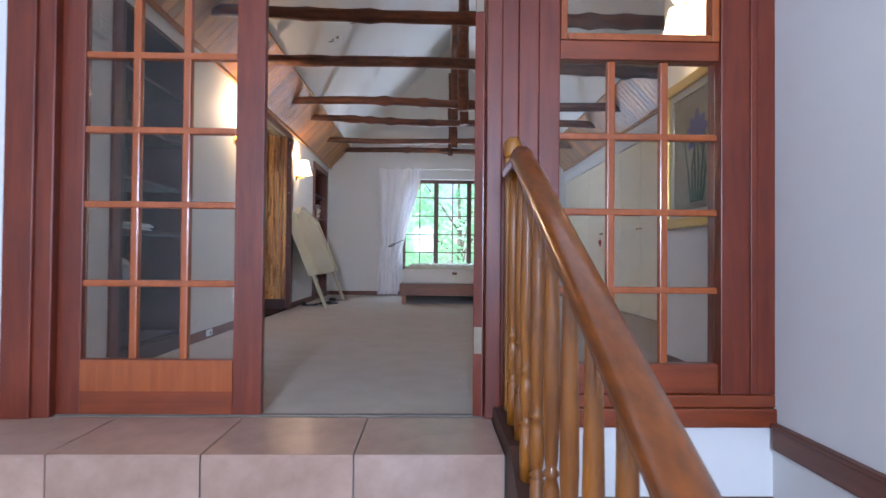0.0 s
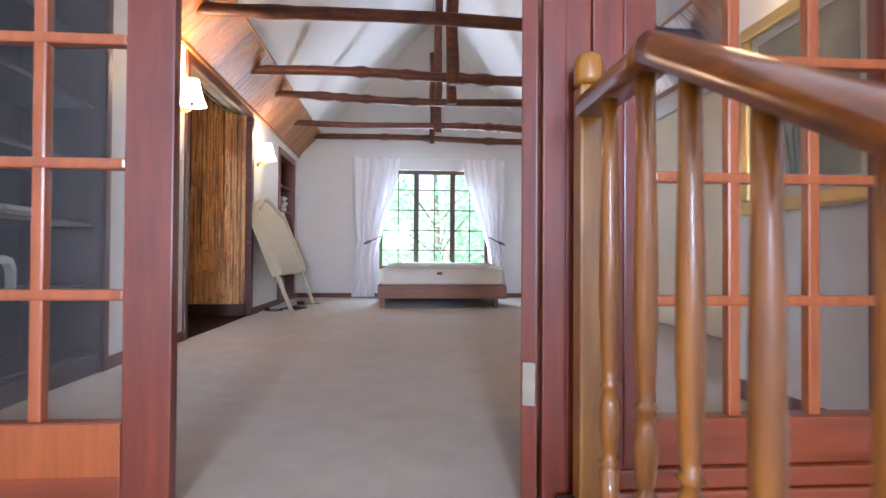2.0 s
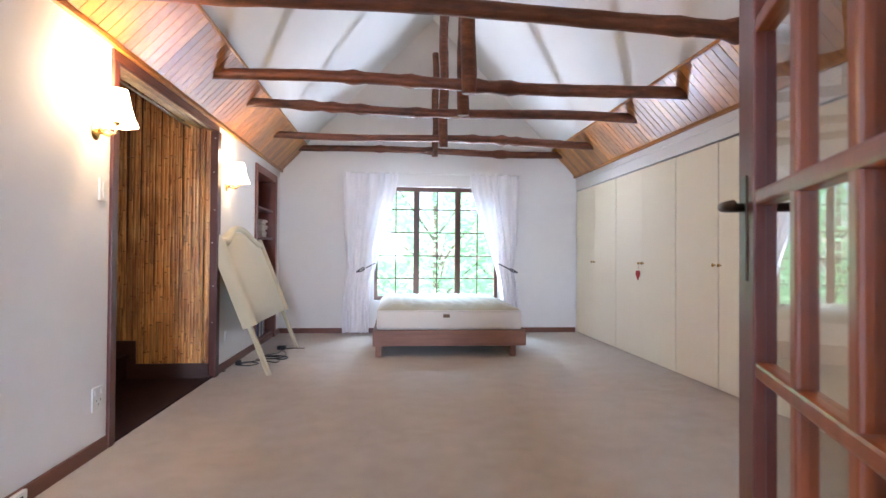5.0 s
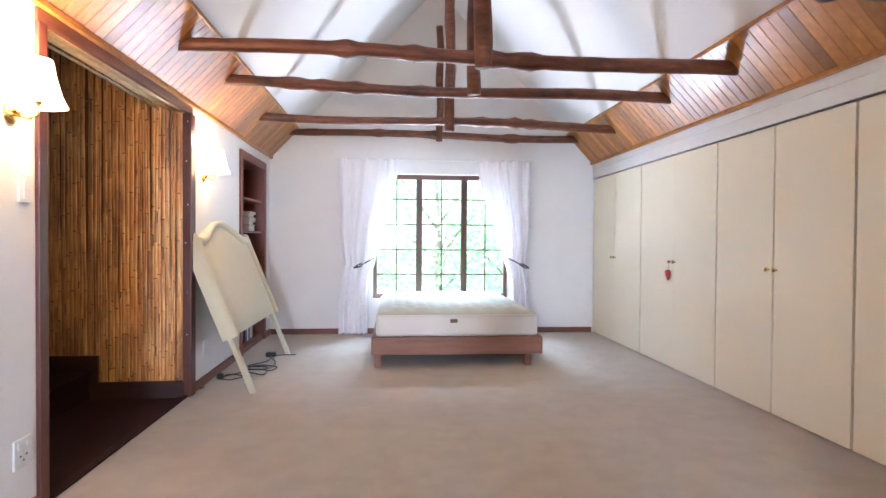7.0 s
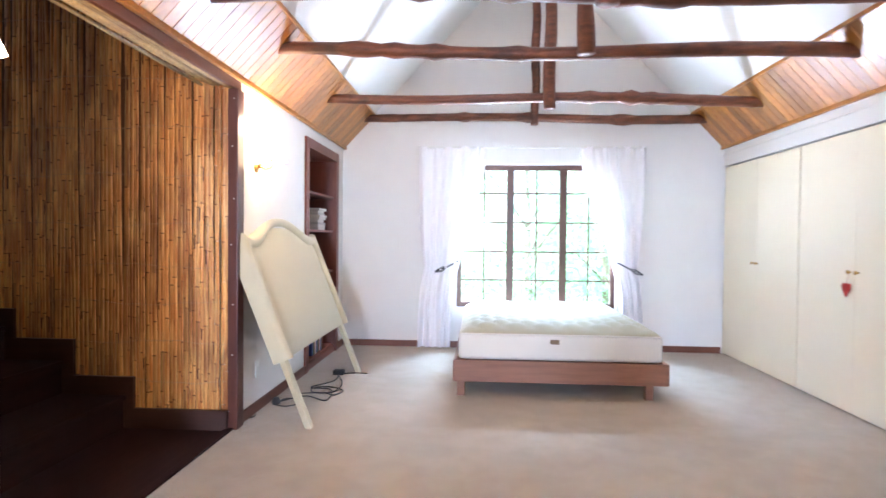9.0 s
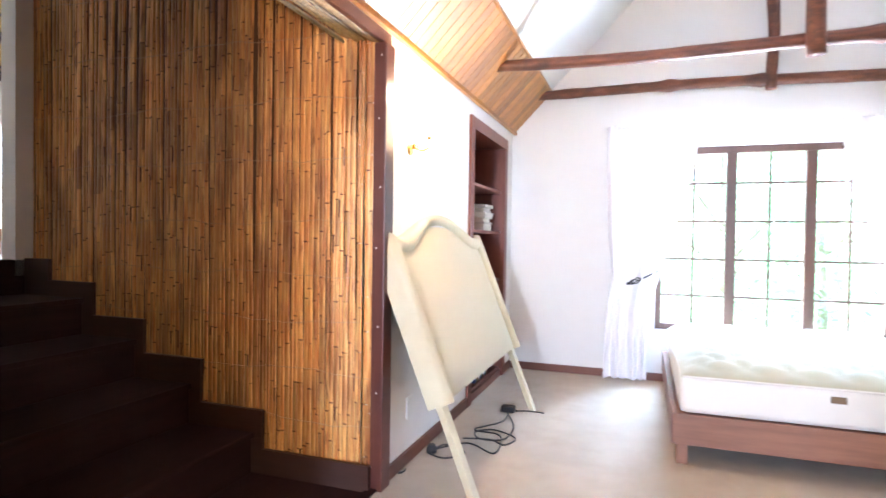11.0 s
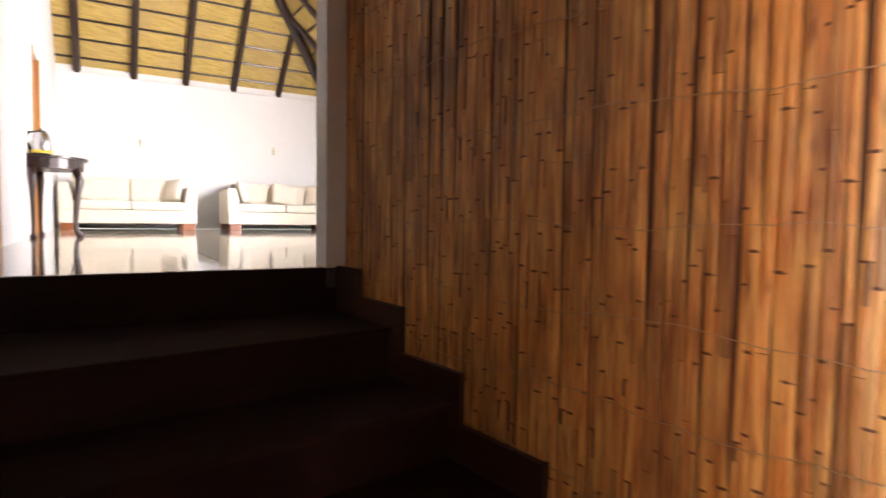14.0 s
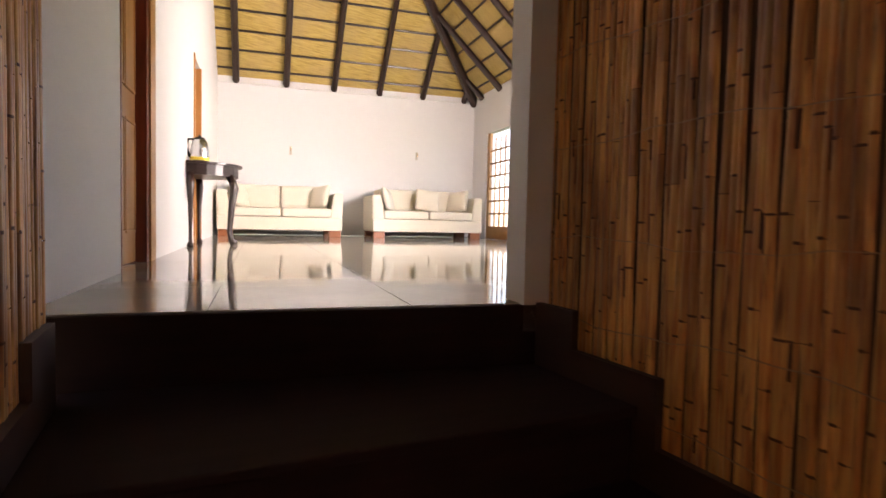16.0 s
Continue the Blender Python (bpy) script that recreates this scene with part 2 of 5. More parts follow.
GOLD = plain("gilt_frame", (0.62, 0.43, 0.13), 0.35, 0.75)
PASS = paint("picture_mount", (0.52, 0.48, 0.38), 0.8)
CANVAS = canvas_mat()
PETAL = plain("iris_paint", (0.10, 0.09, 0.22), 0.7)
LEAFP = plain("stem_paint", (0.09, 0.15, 0.09), 0.7)
PAPER = plain("book_paper", (0.72, 0.69, 0.62), 0.8, 0.0, 0.15)
BLUEB = plain("blue_cover", (0.03, 0.07, 0.28), 0.5)
GREENB = plain("green_cover", (0.05, 0.16, 0.09), 0.5)
GLASS = glass("window_glass")
SHADE = glowing("lit_shade", (1.0, 0.74, 0.42), 3.2)
YELLOW = plain("yellow_label", (0.75, 0.55, 0.05), 0.5)
THATCH = thatch_mat()
LEAF = plain("foliage", (0.17, 0.30, 0.19), 0.6, 0.0, 0.3)
_n, _l = LEAF.node_tree.nodes, LEAF.node_tree.links
_thin, _mix = _n.new("ShaderNodeBsdfTranslucent"), _n.new("ShaderNodeAddShader")
_thin.inputs[0].default_value = (0.26, 0.46, 0.24, 1)
_l.new(_n["Principled BSDF"].outputs[0], _mix.inputs[0]), _l.new(_thin.outputs[0], _mix.inputs[1])
_l.new(_mix.outputs[0], _n["Material Output"].inputs[0])
BARK = plain("bark", (0.30, 0.25, 0.19), 0.9)
GRASS = paint("lawn", (0.22, 0.27, 0.17), 0.9, 0.3, 0.5, 40)


# ---- building helpers ----
def part(name, bm, material, parent=None, label="", smooth=False):
    me = bpy.data.meshes.new(name)
    bm.normal_update()
    bm.to_mesh(me)
    bm.free()
    me.materials.append(material)
    if smooth:
        for p in me.polygons:
            p.use_smooth = True
    ob = new(name, me)
    ob.parent = parent
    return tagged(ob, label)


def thing(name, label, category, m=Matrix(), group="", kind=""):
    ob = new(name)
    ob.matrix_basis = m
    return tagged(ob, label, category, group, kind)


def structure(name, bm, material, label, category):
    return tagged(part(name, bm, material), label, category, "", "structure")


def box(bm, x0, x1, y0, y1, z0, z1, bevel=0.0, m=None):
    t = Matrix.Translation(((x0 + x1) / 2, (y0 + y1) / 2, (z0 + z1) / 2)) @ Matrix.Diagonal((abs(x1 - x0), abs(y1 - y0), abs(z1 - z0), 1))
    r = bmesh.ops.create_cube(bm, size=1, matrix=t)
    if bevel:
        edges = {e for v in r["verts"] for e in v.link_edges}
        r = bmesh.ops.bevel(bm, geom=list(edges), offset=bevel, segments=2, affect="EDGES", profile=0.6)
    if m:
        bmesh.ops.transform(bm, matrix=m, verts=r["verts"])
    return r["verts"]


def boxed(*a, bevel=0.0, m=None):
    bm = bmesh.new()
    box(bm, *a, bevel=bevel, m=m)
    return bm


def tube(bm, pts, radii, n=8, cap=True):
    """A round bar through the points, with a radius at each."""
    pts = [Vector(p) for p in pts]
    rings = []
    for i, p in enumerate(pts):
        d = (pts[min(i + 1, len(pts) - 1)] - pts[max(i - 1, 0)]).normalized()
        a = d.orthogonal().normalized() if i == 0 else (a - d * a.dot(d)).normalized()
        b = d.cross(a)
        rings.append([bm.verts.new(p + radii[i] * (math.cos(k * math.tau / n) * a + math.sin(k * math.tau / n) * b)) for k in range(n)])
    for r, s in zip(rings, rings[1:]):
        for k in range(n):
            bm.faces.new((r[k], r[(k + 1) % n], s[(k + 1) % n], s[k]))
    if cap:
        bm.faces.new(rings[0][::-1]), bm.faces.new(rings[-1])
    return bm


def tubed(pts, radii, n=8):
    return tube(bmesh.new(), pts, radii, n)


def lathe(profile, n=14, bm=None, at=(0, 0, 0), axis="z"):
    """A turned solid: (radius, height) from the bottom up."""
    bm = bm or bmesh.new()
    turn = {"z": Matrix(), "x": Matrix.Rotation(radians(90), 4, "Y"), "y": Matrix.Rotation(radians(-90), 4, "X")}[axis]
    rings = [[bm.verts.new(Vector(at) + turn @ Vector((r * math.cos(k * math.tau / n), r * math.sin(k * math.tau / n), h))) for k in range(n)] for r, h in profile]
    for r, s in zip(rings, rings[1:]):
        for k in range(n):
            bm.faces.new((r[k], r[(k + 1) % n], s[(k + 1) % n], s[k]))
    bm.faces.new(rings[0][::-1]), bm.faces.new(rings[-1])
    return bm


def prism(outline, depth, m=Matrix(), bm=None, bevel=0.0):
    """A flat outline in x and z, pushed back by depth along y."""
    bm = bm or bmesh.new()
    a = [bm.verts.new((x, 0, z)) for x, z in outline]
    b = [bm.verts.new((x, depth, z)) for x, z in outline]
    n = len(outline)
    fs = [bm.faces.new(a), bm.faces.new(b[::-1])] + [bm.faces.new((a[i], b[i], b[(i + 1) % n], a[(i + 1) % n])) for i in range(n)]
    bmesh.ops.recalc_face_normals(bm, faces=fs)
    verts = a + b
    if bevel:
        edges = list({e for f in fs[:2] for e in f.edges})
        bmesh.ops.bevel(bm, geom=edges, offset=bevel, segments=2, affect="EDGES")
        verts = bm.verts
    bmesh.ops.transform(bm, matrix=m, verts=list(verts))
    return bm


def pane(name, x0, x1, y0, y1, z0, z1, parent):
    p = part(name, boxed(x0, x1, y0, y1, z0, z1), GLASS, parent, "clear glass pane")
    p.visible_shadow = False
    return p

# ---- the bedroom's shell ----
LX, RX, CX, DY, BY = -1.78, 1.455, 2.43, 2.36, 10.05
WT = 2.25
RIDGE = (0.33, 4.45)

bm = bmesh.new()
box(bm, LX, 3.1, DY + 0.02, BY, -0.12, 0.0)
structure("floor", bm, CARPET, "worn beige fitted carpet across the bedroom floor", "carpet")

# left wall with bookcase recess, stair opening and shelf niche
bm = bmesh.new()
A, B = LX - 0.16, LX
box(bm, A, B, DY + 0.1, 3.26, 0, WT)
box(bm, A, B, 3.26, 4.19, 2.13, WT)
box(bm, A, B, 4.19, 5.35, 0, WT)
box(bm, A, B, 5.35, 7.27, 2.21, WT)
box(bm, A, B, 7.27, 8.70, 0, WT)
box(bm, A, B, 8.70, 9.73, 2.07, WT)
box(bm, A, B, 9.73, BY + 0.2, 0, WT)
structure("wall_west", bm, WHITE, "white plastered bedroom wall with openings", "wall")

# gable wall with the window opening
bm = bmesh.new()
WX0, WX1, WZ0, WZ1 = -0.475, 1.29, 0.45, 2.06
box(bm, LX, WX0, BY, BY + 0.2, 0, WT)
box(bm, WX1, 3.1, BY, BY + 0.2, 0, WT)
box(bm, WX0, WX1, BY, BY + 0.2, 0, WZ0)
box(bm, WX0, WX1, BY, BY + 0.2, WZ1, WT)
prism([(LX, WT), (CX + 0.05, WT), RIDGE], 0.2, pose(0, BY, 0), bm)
structure("wall_north", bm, WHITE, "white plastered gable wall around the window", "wall")

# wall beside the painting, with the short return to the cupboards
bm = bmesh.new()
box(bm, RX, RX + 0.12, -4.3, 3.47, -0.43, 2.9)
box(bm, RX + 0.12, 3.1, 3.35, 3.47, 0, 2.9)
box(bm, 3.1, 3.2, 3.35, BY + 0.2, 0, WT)
structure("wall_east", bm, WHITE, "white plastered wall beside the landing and the painting", "wall")

# steep white ceilings up to the ridge and the gable over the doors
bm = bmesh.new()
for x, s in ((LX, 1), (CX, -1)):
    d = Vector((RIDGE[0] - x, 0, RIDGE[1] - WT))
    n = Vector((-d.z * s, 0, d.x * s)).normalized() * 0.12
    p = Vector((x, 0, WT))
    q = Vector((RIDGE[0], 0, RIDGE[1])) + d * 0.02
    prism([(p.x, p.z), (q.x, q.z), (q.x + n.x, q.z + n.z), (p.x + n.x, p.z + n.z)], BY + 0.2 - DY, pose(0, DY, 0), bm)
box(bm, CX + 0.06, 3.2, 3.35, BY + 0.2, WT, WT + 0.08)
structure("ceiling", bm, CEIL, "steep white boarded ceiling rising to the ridge", "ceiling")
bm = bmesh.new()
prism([(LX - 0.2, 2.12), (3.1, 2.12), (3.1, WT), (CX + 0.1, WT), (RIDGE[0], RIDGE[1] + 0.1), (LX - 0.2, WT)], 0.1, pose(0, DY, 0), bm)
box(bm, -2.6, -1.72, DY, DY + 0.1, 0, 2.12)
box(bm, RX + 0.12, 3.1, DY, DY + 0.1, 0, 2.12)
structure("wall_south", bm, WHITE, "white plastered wall around the glazed doors", "wall")

# timber boarding on the foot of each slope; one mesh a ceiling
def boarding(name, x, s):
    bm = bmesh.new()
    d = Vector((RIDGE[0] - x, 0, RIDGE[1] - WT)).normalized()
    n = Vector((d.z * s, 0, -d.x * s))
    y, w = DY + 0.1, 0.092
    while y < BY - 0.01:
        o = Vector((x, 0, WT)) + n * 0.004
        v = []
        for a, h in ((0.0, 0), (0.50, 0), (0.50, 0.016), (0.0, 0.016)):
            c = o + d * a + n * h
            v.append((c.x, c.z))
        prism(v, min(w, BY - y) - 0.005, pose(0, y, 0), bm)
        y += w
    c = Vector((x, 0, WT)) + d * 0.51 + n * 0.01
    box(bm, -0.012, 0.012, DY + 0.1, BY, -0.014, 0.014, 0.004, Matrix.Translation(c))
    c = Vector((x, 0, WT)) + d * 0.012 + n * 0.03
    box(bm, -0.014, 0.014, DY + 0.1, BY, -0.016, 0.016, 0.005, Matrix.Translation(c))
    return structure(name, bm, BOARD, "varnished orange-brown tongue-and-groove boarding along the slope", "boarding")


boarding("ceiling_boards", LX, 1)
boarding("ceiling_boards", CX, -1)


def slab(name, label, category, mat, *a, bevel=0.004):
    return structure(name, boxed(*a, bevel=bevel), mat, label, category)


for y0, y1 in ((DY + 0.1, 3.18), (4.235, 5.34), (7.28, 8.66), (9.77, BY - 0.016)):
    slab("baseboard", "brown wooden skirting board", "skirting", TRIM, LX, LX + 0.016, y0, y1, 0, 0.075)
slab("baseboard", "brown wooden skirting board", "skirting", TRIMX, LX + 0.016, 2.42, BY - 0.016, BY, 0, 0.07)
slab("baseboard", "brown wooden skirting board", "skirting", TRIM, RX - 0.016, RX, DY + 0.1, 3.47, 0, 0.09)

FLAKE = plain("flaked_paint", (0.20, 0.19, 0.17), 0.9)
for y, up_, w in ((6.05, 1.02, 0.030), (6.10, 1.10, 0.018), (6.12, 1.34, 0.034), (6.16, 1.38, 0.026), (5.9, 1.62, 0.02)):
    d = Vector((RIDGE[0] - LX, 0, RIDGE[1] - WT)).normalized()
    c = Vector((LX, y, WT)) + d * up_ + Vector((d.z, 0, -d.x)) * 0.004
    pts = [c + d * (w * math.cos(a * 1.1)) + Vector((0, w * math.sin(a * 1.6), 0)) + Vector((d.z, 0, -d.x)) * 0.002 * a for a in range(6)]
    ob = part("paint_flake", tubed(pts, [0.004, 0.006, 0.005, 0.006, 0.004, 0.002], 5), FLAKE)
    tagged(ob, "small curled flake of grey paint on the white ceiling", "paint flake", "paint flakes on the ceiling")

# tie beams: rough poles across the room, with their rafter cleats
def slope_x(z, side):
    t = (z - WT) / (RIDGE[1] - WT)
    return (LX if side < 0 else CX) + t * (RIDGE[0] - (LX if side < 0 else CX))


def tie_beam(y0, y1, z0, z1, r, seed):
    rnd = random.Random(seed)
    e = thing("tie_beam", "rough dark-brown gum pole tie beam under the ceiling", "beam", group="gum pole tie beams")
    x0, x1, n = slope_x(z0, -1) - 0.03, slope_x(z1, 1) + 0.03, 44
    pts, rad = [], []
    knots = [rnd.uniform(0.08, 0.92) for _ in range(5)]
    for i in range(n):
        t = i / (n - 1)
        k = sum(0.30 * math.exp(-((t - c) / 0.011) ** 2) for c in knots)
        pts.append((x0 + (x1 - x0) * t, y0 + (y1 - y0) * t + 0.018 * math.sin(t * 9 + seed), z0 + (z1 - z0) * t + 0.014 * math.sin(t * 7 + seed * 2)))
        rad.append(r * (0.86 + 0.2 * t + k + 0.04 * rnd.uniform(-1, 1)))
    part("pole", tubed(pts, rad, 12), POLE, e, smooth=True)
    return e


tie_beam(4.10, 4.20, 2.44, 2.44, 0.050, 1)
tie_beam(5.08, 5.28, 2.45, 2.44, 0.052, 2)
tie_beam(6.50, 6.62, 2.46, 2.46, 0.050, 3)
tie_beam(7.40, 7.55, 2.47, 2.47, 0.046, 4)
tie_beam(8.68, 8.84, 2.47, 2.47, 0.046, 5)
tie_beam(9.90, 9.90, 2.55, 2.53, 0.046, 6)


def king_post(x, y, z0, z1, r, seed):
    rnd = random.Random(seed)
    pts = [(x + 0.008 * math.sin(i + seed), y, z0 + (z1 - z0) * i / 13) for i in range(14)]
    ob = part("king_post", tubed(pts, [r * rnd.uniform(0.93, 1.08) for _ in pts], 10), POLE, smooth=True)
    return tagged(ob, "dark-brown gum pole post hanging from the ridge to a tie beam", "post", "gum pole posts")


king_post(0.37, 6.46, 2.36, 4.42, 0.062, 1)
king_post(0.44, 7.38, 2.42, 4.42, 0.056, 2)
king_post(0.37, 8.66, 2.36, 4.42, 0.055, 3)
king_post(0.36, 9.86, 2.46, 3.9, 0.046, 4)

# ---- landing below the bedroom ----
bm = bmesh.new()
box(bm, -2.6, RX, -4.3, 1.52, -0.55, -0.442)
box(bm, 0.30, RX, 1.52, DY, -0.55, -0.442)
box(bm, -2.6, 0.30, 1.52, 1.92, -0.55, -0.227)
box(bm, -2.6, 0.30, 1.92, DY + 0.02, -0.55, -0.012)
structure("landing_floor", bm, GROUT, "grey grouted bed under the terracotta tiles", "floor")
bm = bmesh.new()
box(bm, -2.72, -2.6, -4.3, DY + 0.1, -0.5, 2.9)
structure("wall_landing_west", bm, WHITE, "white plastered landing wall", "wall")
bm = bmesh.new()
box(bm, -2.6, -1.2, -4.3, -4.18, -0.5, 2.9)
box(bm, 0.6, RX, -4.3, -4.18, -0.5, 2.9)
box(bm, -1.2, 0.6, -4.3, -4.18, 2.05, 2.9)
box(bm, -1.2, 0.6, -4.3, -4.18, -0.5, 0.0)
structure("wall_landing_south", bm, WHITE, "white plastered landing wall with a window", "wall")
structure("landing_ceiling", boxed(-2.72, RX + 0.12, -4.3, DY, 2.9, 3.0), CEIL, "plain white landing ceiling", "ceiling")
structure("dado_wall", boxed(0.36, RX, DY, DY + 0.06, -0.33, -0.035), WHITE, "white plastered wall under the glazed panel", "wall")
slab("trim", "dark-brown dado moulding on the landing wall", "moulding", TRIM, RX - 0.022, RX, -4.1, DY - 0.03, -0.125, -0.03, bevel=0.008)
slab("trim", "dark-brown dado moulding on the landing wall", "moulding", TRIM, RX - 0.034, RX, -4.1, DY - 0.03, -0.03, -0.012, bevel=0.005)
slab("baseboard", "dark-brown skirting at the foot of the white wall", "skirting", TRIMX, 0.36, RX, DY - 0.016, DY, -0.44, -0.33)
slab("baseboard", "dark-brown skirting beside the door frame", "skirting", TRIMX, -2.6, -1.72, DY - 0.016, DY, 0.0, 0.07)

# ---- glazed doors and side panel ----
bm = bmesh.new()
box(bm, -1.72, -1.53, DY - 0.03, DY + 0.12, 0.0, 2.12, 0.006)
box(bm, 0.235, 0.298, DY - 0.03, DY + 0.004, 0.0, 2.12, 0.005)
box(bm, -1.53, 0.235, DY - 0.03, DY + 0.12, 2.05, 2.12, 0.006)
box(bm, -1.545, -1.52, DY + 0.055, DY + 0.10, 0.0, 2.05, 0.004)
box(bm, -1.72, -1.60, DY - 0.045, DY - 0.03, 0.0, 2.12, 0.006)
structure("door_frame", bm, DOORW, "red-brown varnished mahogany door frame", "door frame")
slab("trim", "metal carpet strip at the door threshold", "threshold", plain("worn_metal_strip", (0.20, 0.17, 0.15), 0.55, 0.5), -1.53, 0.235, DY + 0.0, DY + 0.03, 0.0, 0.006, bevel=0.002)


def glazed_leaf(name, label, m, width):
    """A leaf from its hinge at x = 0, with three columns of panes and six rows."""
    e = thing(name, label, "door", m, kind="structure")
    g0, g1 = 0.098, width - 0.118
    part("stile", boxed(0, g0, 0, 0.042, 0.004, 2.045, bevel=0.004), DOORW, e)
    part("stile", boxed(g1, width, 0, 0.042, 0.004, 2.045, bevel=0.004), DOORW, e)
    part("rail", boxed(g0, g1, 0, 0.042, 0.006, 0.232, bevel=0.003), DOORH, e)
    part("rail", boxed(g0, g1, 0, 0.042, 1.95, 2.045, bevel=0.003), DOORH, e)
    part("rail_moulding", boxed(g0, g1, -0.004, 0.0, 0.10, 0.228, bevel=0.0015), MUNT, e)
    xs = [g0 + (g1 - g0) * k / 3 for k in range(4)]
    zs = [0.232, 0.545, 0.872, 1.183, 1.496, 1.81, 1.95]
    for x in xs[1:3]:
        part("glazing_bar", boxed(x - 0.016, x + 0.016, 0.004, 0.038, 0.232, 1.95, bevel=0.006), MUNT, e)
    for z in zs[1:6]:
        part("glazing_bar", boxed(g0, g1, 0.002, 0.040, z - 0.014, z + 0.014, bevel=0.006), MUNT, e)
    for i in range(3):
        for j in range(6):
            pane("glass_pane", xs[i] + 0.003, xs[i + 1] - 0.003, 0.019, 0.023, zs[j] + 0.003, zs[j + 1] - 0.003, e)
    return e


HINGE = plain("worn_hinge", (0.30, 0.25, 0.18), 0.5, 0.4)
BRONZE = plain("dark_bronze", (0.07, 0.045, 0.03), 0.35, 0.8)


def lever(leaf, x, z):
    for s in (-1, 1):
        y = -0.004 if s < 0 else 0.046
        part("lever_plate", boxed(x - 0.02, x + 0.02, min(y, y - s * 0.005), max(y, y - s * 0.005), z - 0.11, z + 0.09, bevel=0.002), BRONZE, leaf, "dark bronze lock plate")
        h = tubed([(x, y, z + 0.03), (x, y + s * 0.03, z + 0.03), (x - 0.015, y + s * 0.038, z + 0.03), (x - 0.10, y + s * 0.038, z + 0.028)], [0.009, 0.009, 0.01, 0.008], 8)
        part("lever_handle", h, BRONZE, leaf, "dark bronze lever handle", True)


glazed_leaf("door_1", "closed red-brown mahogany door leaf with glazed panes", pose(-1.53, DY + 0.01, 0), 0.838)
right_leaf = glazed_leaf("door_2", "open red-brown mahogany door leaf with glazed panes", pose(0.225, DY - 0.015, 0, 0, 0, 68.9), 0.84)
lever(right_leaf, 0.782, 1.14)
for z in (0.32, 1.75):
    part("hinge", boxed(-0.006, 0.0, 0.004, 0.036, z - 0.055, z + 0.055, bevel=0.001), HINGE, right_leaf, "worn grey-brass butt hinge")

# vertical boarding between the door and the side panel
e = thing("wall_panelling", "red-brown vertical boarding beside the door frame", "panelling", kind="structure")
for k, (x0, x1) in enumerate(((0.30, 0.37), (0.372, 0.455), (0.457, 0.545))):
    part("board", boxed(x0, x1, DY - 0.006 - 0.004 * (k % 2), DY + 0.03, -0.03, 2.12, bevel=0.005), DOORW, e)

e = thing("window_2", "mahogany side panel with small glass panes and a top light", "glazed panel", kind="structure")
y0, y1 = DY + 0.0, DY + 0.07
part("post", boxed(1.224, RX, y0 - 0.02, y1 + 0.03, 0.10, 2.12, bevel=0.005), DOORW, e)
part("post_moulding", boxed(1.345, 1.375, y0 - 0.03, y0 - 0.02, 0.105, 2.12, bevel=0.004), DOORW, e)
part("rail", boxed(0.545, 1.224, y0, y1, 0.10, 0.222, bevel=0.004), DOORH, e)
part("sill", boxed(0.32, RX, y0 - 0.035, y1 + 0.03, -0.035, 0.045, bevel=0.008), DOORH, e)
part("sill", boxed(0.33, RX, y0 - 0.022, y1 + 0.03, 0.047, 0.098, bevel=0.006), DOORH, e)
part("rail", boxed(0.545, 1.224, y0 - 0.008, y1, 1.505, 1.585, bevel=0.006), DOORH, e)
part("rail", boxed(0.545, 1.224, y0, y1, 2.02, 2.12, bevel=0.004), DOORH, e)
for a, b in ((0.547, 0.575), (1.19, 1.222)):
    part("top_light_stile", boxed(a, b, y0 - 0.012, y1 - 0.02, 1.587, 2.018, bevel=0.005), MUNT, e)
part("top_light_rail", boxed(0.577, 1.188, y0 - 0.012, y1 - 0.02, 1.587, 1.615, bevel=0.005), MUNT, e)
xs, zs = [0.552, 0.767, 0.993, 1.22], [0.224, 0.532, 0.862, 1.182, 1.503]
for x in xs[1:3]:
    part("glazing_bar", boxed(x - 0.017, x + 0.017, y0 + 0.008, y0 + 0.042, 0.224, 1.503, bevel=0.006), MUNT, e)
for z in zs[1:4]:
    part("glazing_bar", boxed(0.547, 1.222, y0 + 0.006, y0 + 0.044, z - 0.014, z + 0.014, bevel=0.006), MUNT, e)
for i in range(3):
    for j in range(4):
        pane("glass_pane", xs[i] + 0.003, xs[i + 1] - 0.003, y0 + 0.022, y0 + 0.026, zs[j] + 0.003, zs[j + 1] - 0.003, e)
pane("glass_pane", 0.578, 1.187, y0 + 0.022, y0 + 0.026, 1.617, 2.017, e)

# ---- stair rail on the landing ----
e = thing("stair_railing", "glossy yellow-brown varnished stair railing with turned balusters", "railing")


def rail_z(y):
    return 1.0 if y > 1.83 else 1.0 - (1.83 - y) * 0.515


def rail_bar(pts, w, h):
    bm = bmesh.new()
    sec = [(-w, -h), (w, -h), (w * 1.1, -h * 0.2), (w * 0.9, h * 0.55), (w * 0.45, h), (-w * 0.45, h), (-w * 0.9, h * 0.55), (-w * 1.1, -h * 0.2)]
    rings = [[bm.verts.new((x + a, y, z + b)) for a, b in sec] for x, y, z in pts]
    for r, s in zip(rings, rings[1:]):
        for k in range(8):
            bm.faces.new((r[k], s[k], s[(k + 1) % 8], r[(k + 1) % 8]))
    bm.faces.new(rings[0]), bm.faces.new(rings[-1][::-1])
    bmesh.ops.recalc_face_normals(bm, faces=bm.faces)
    return bm


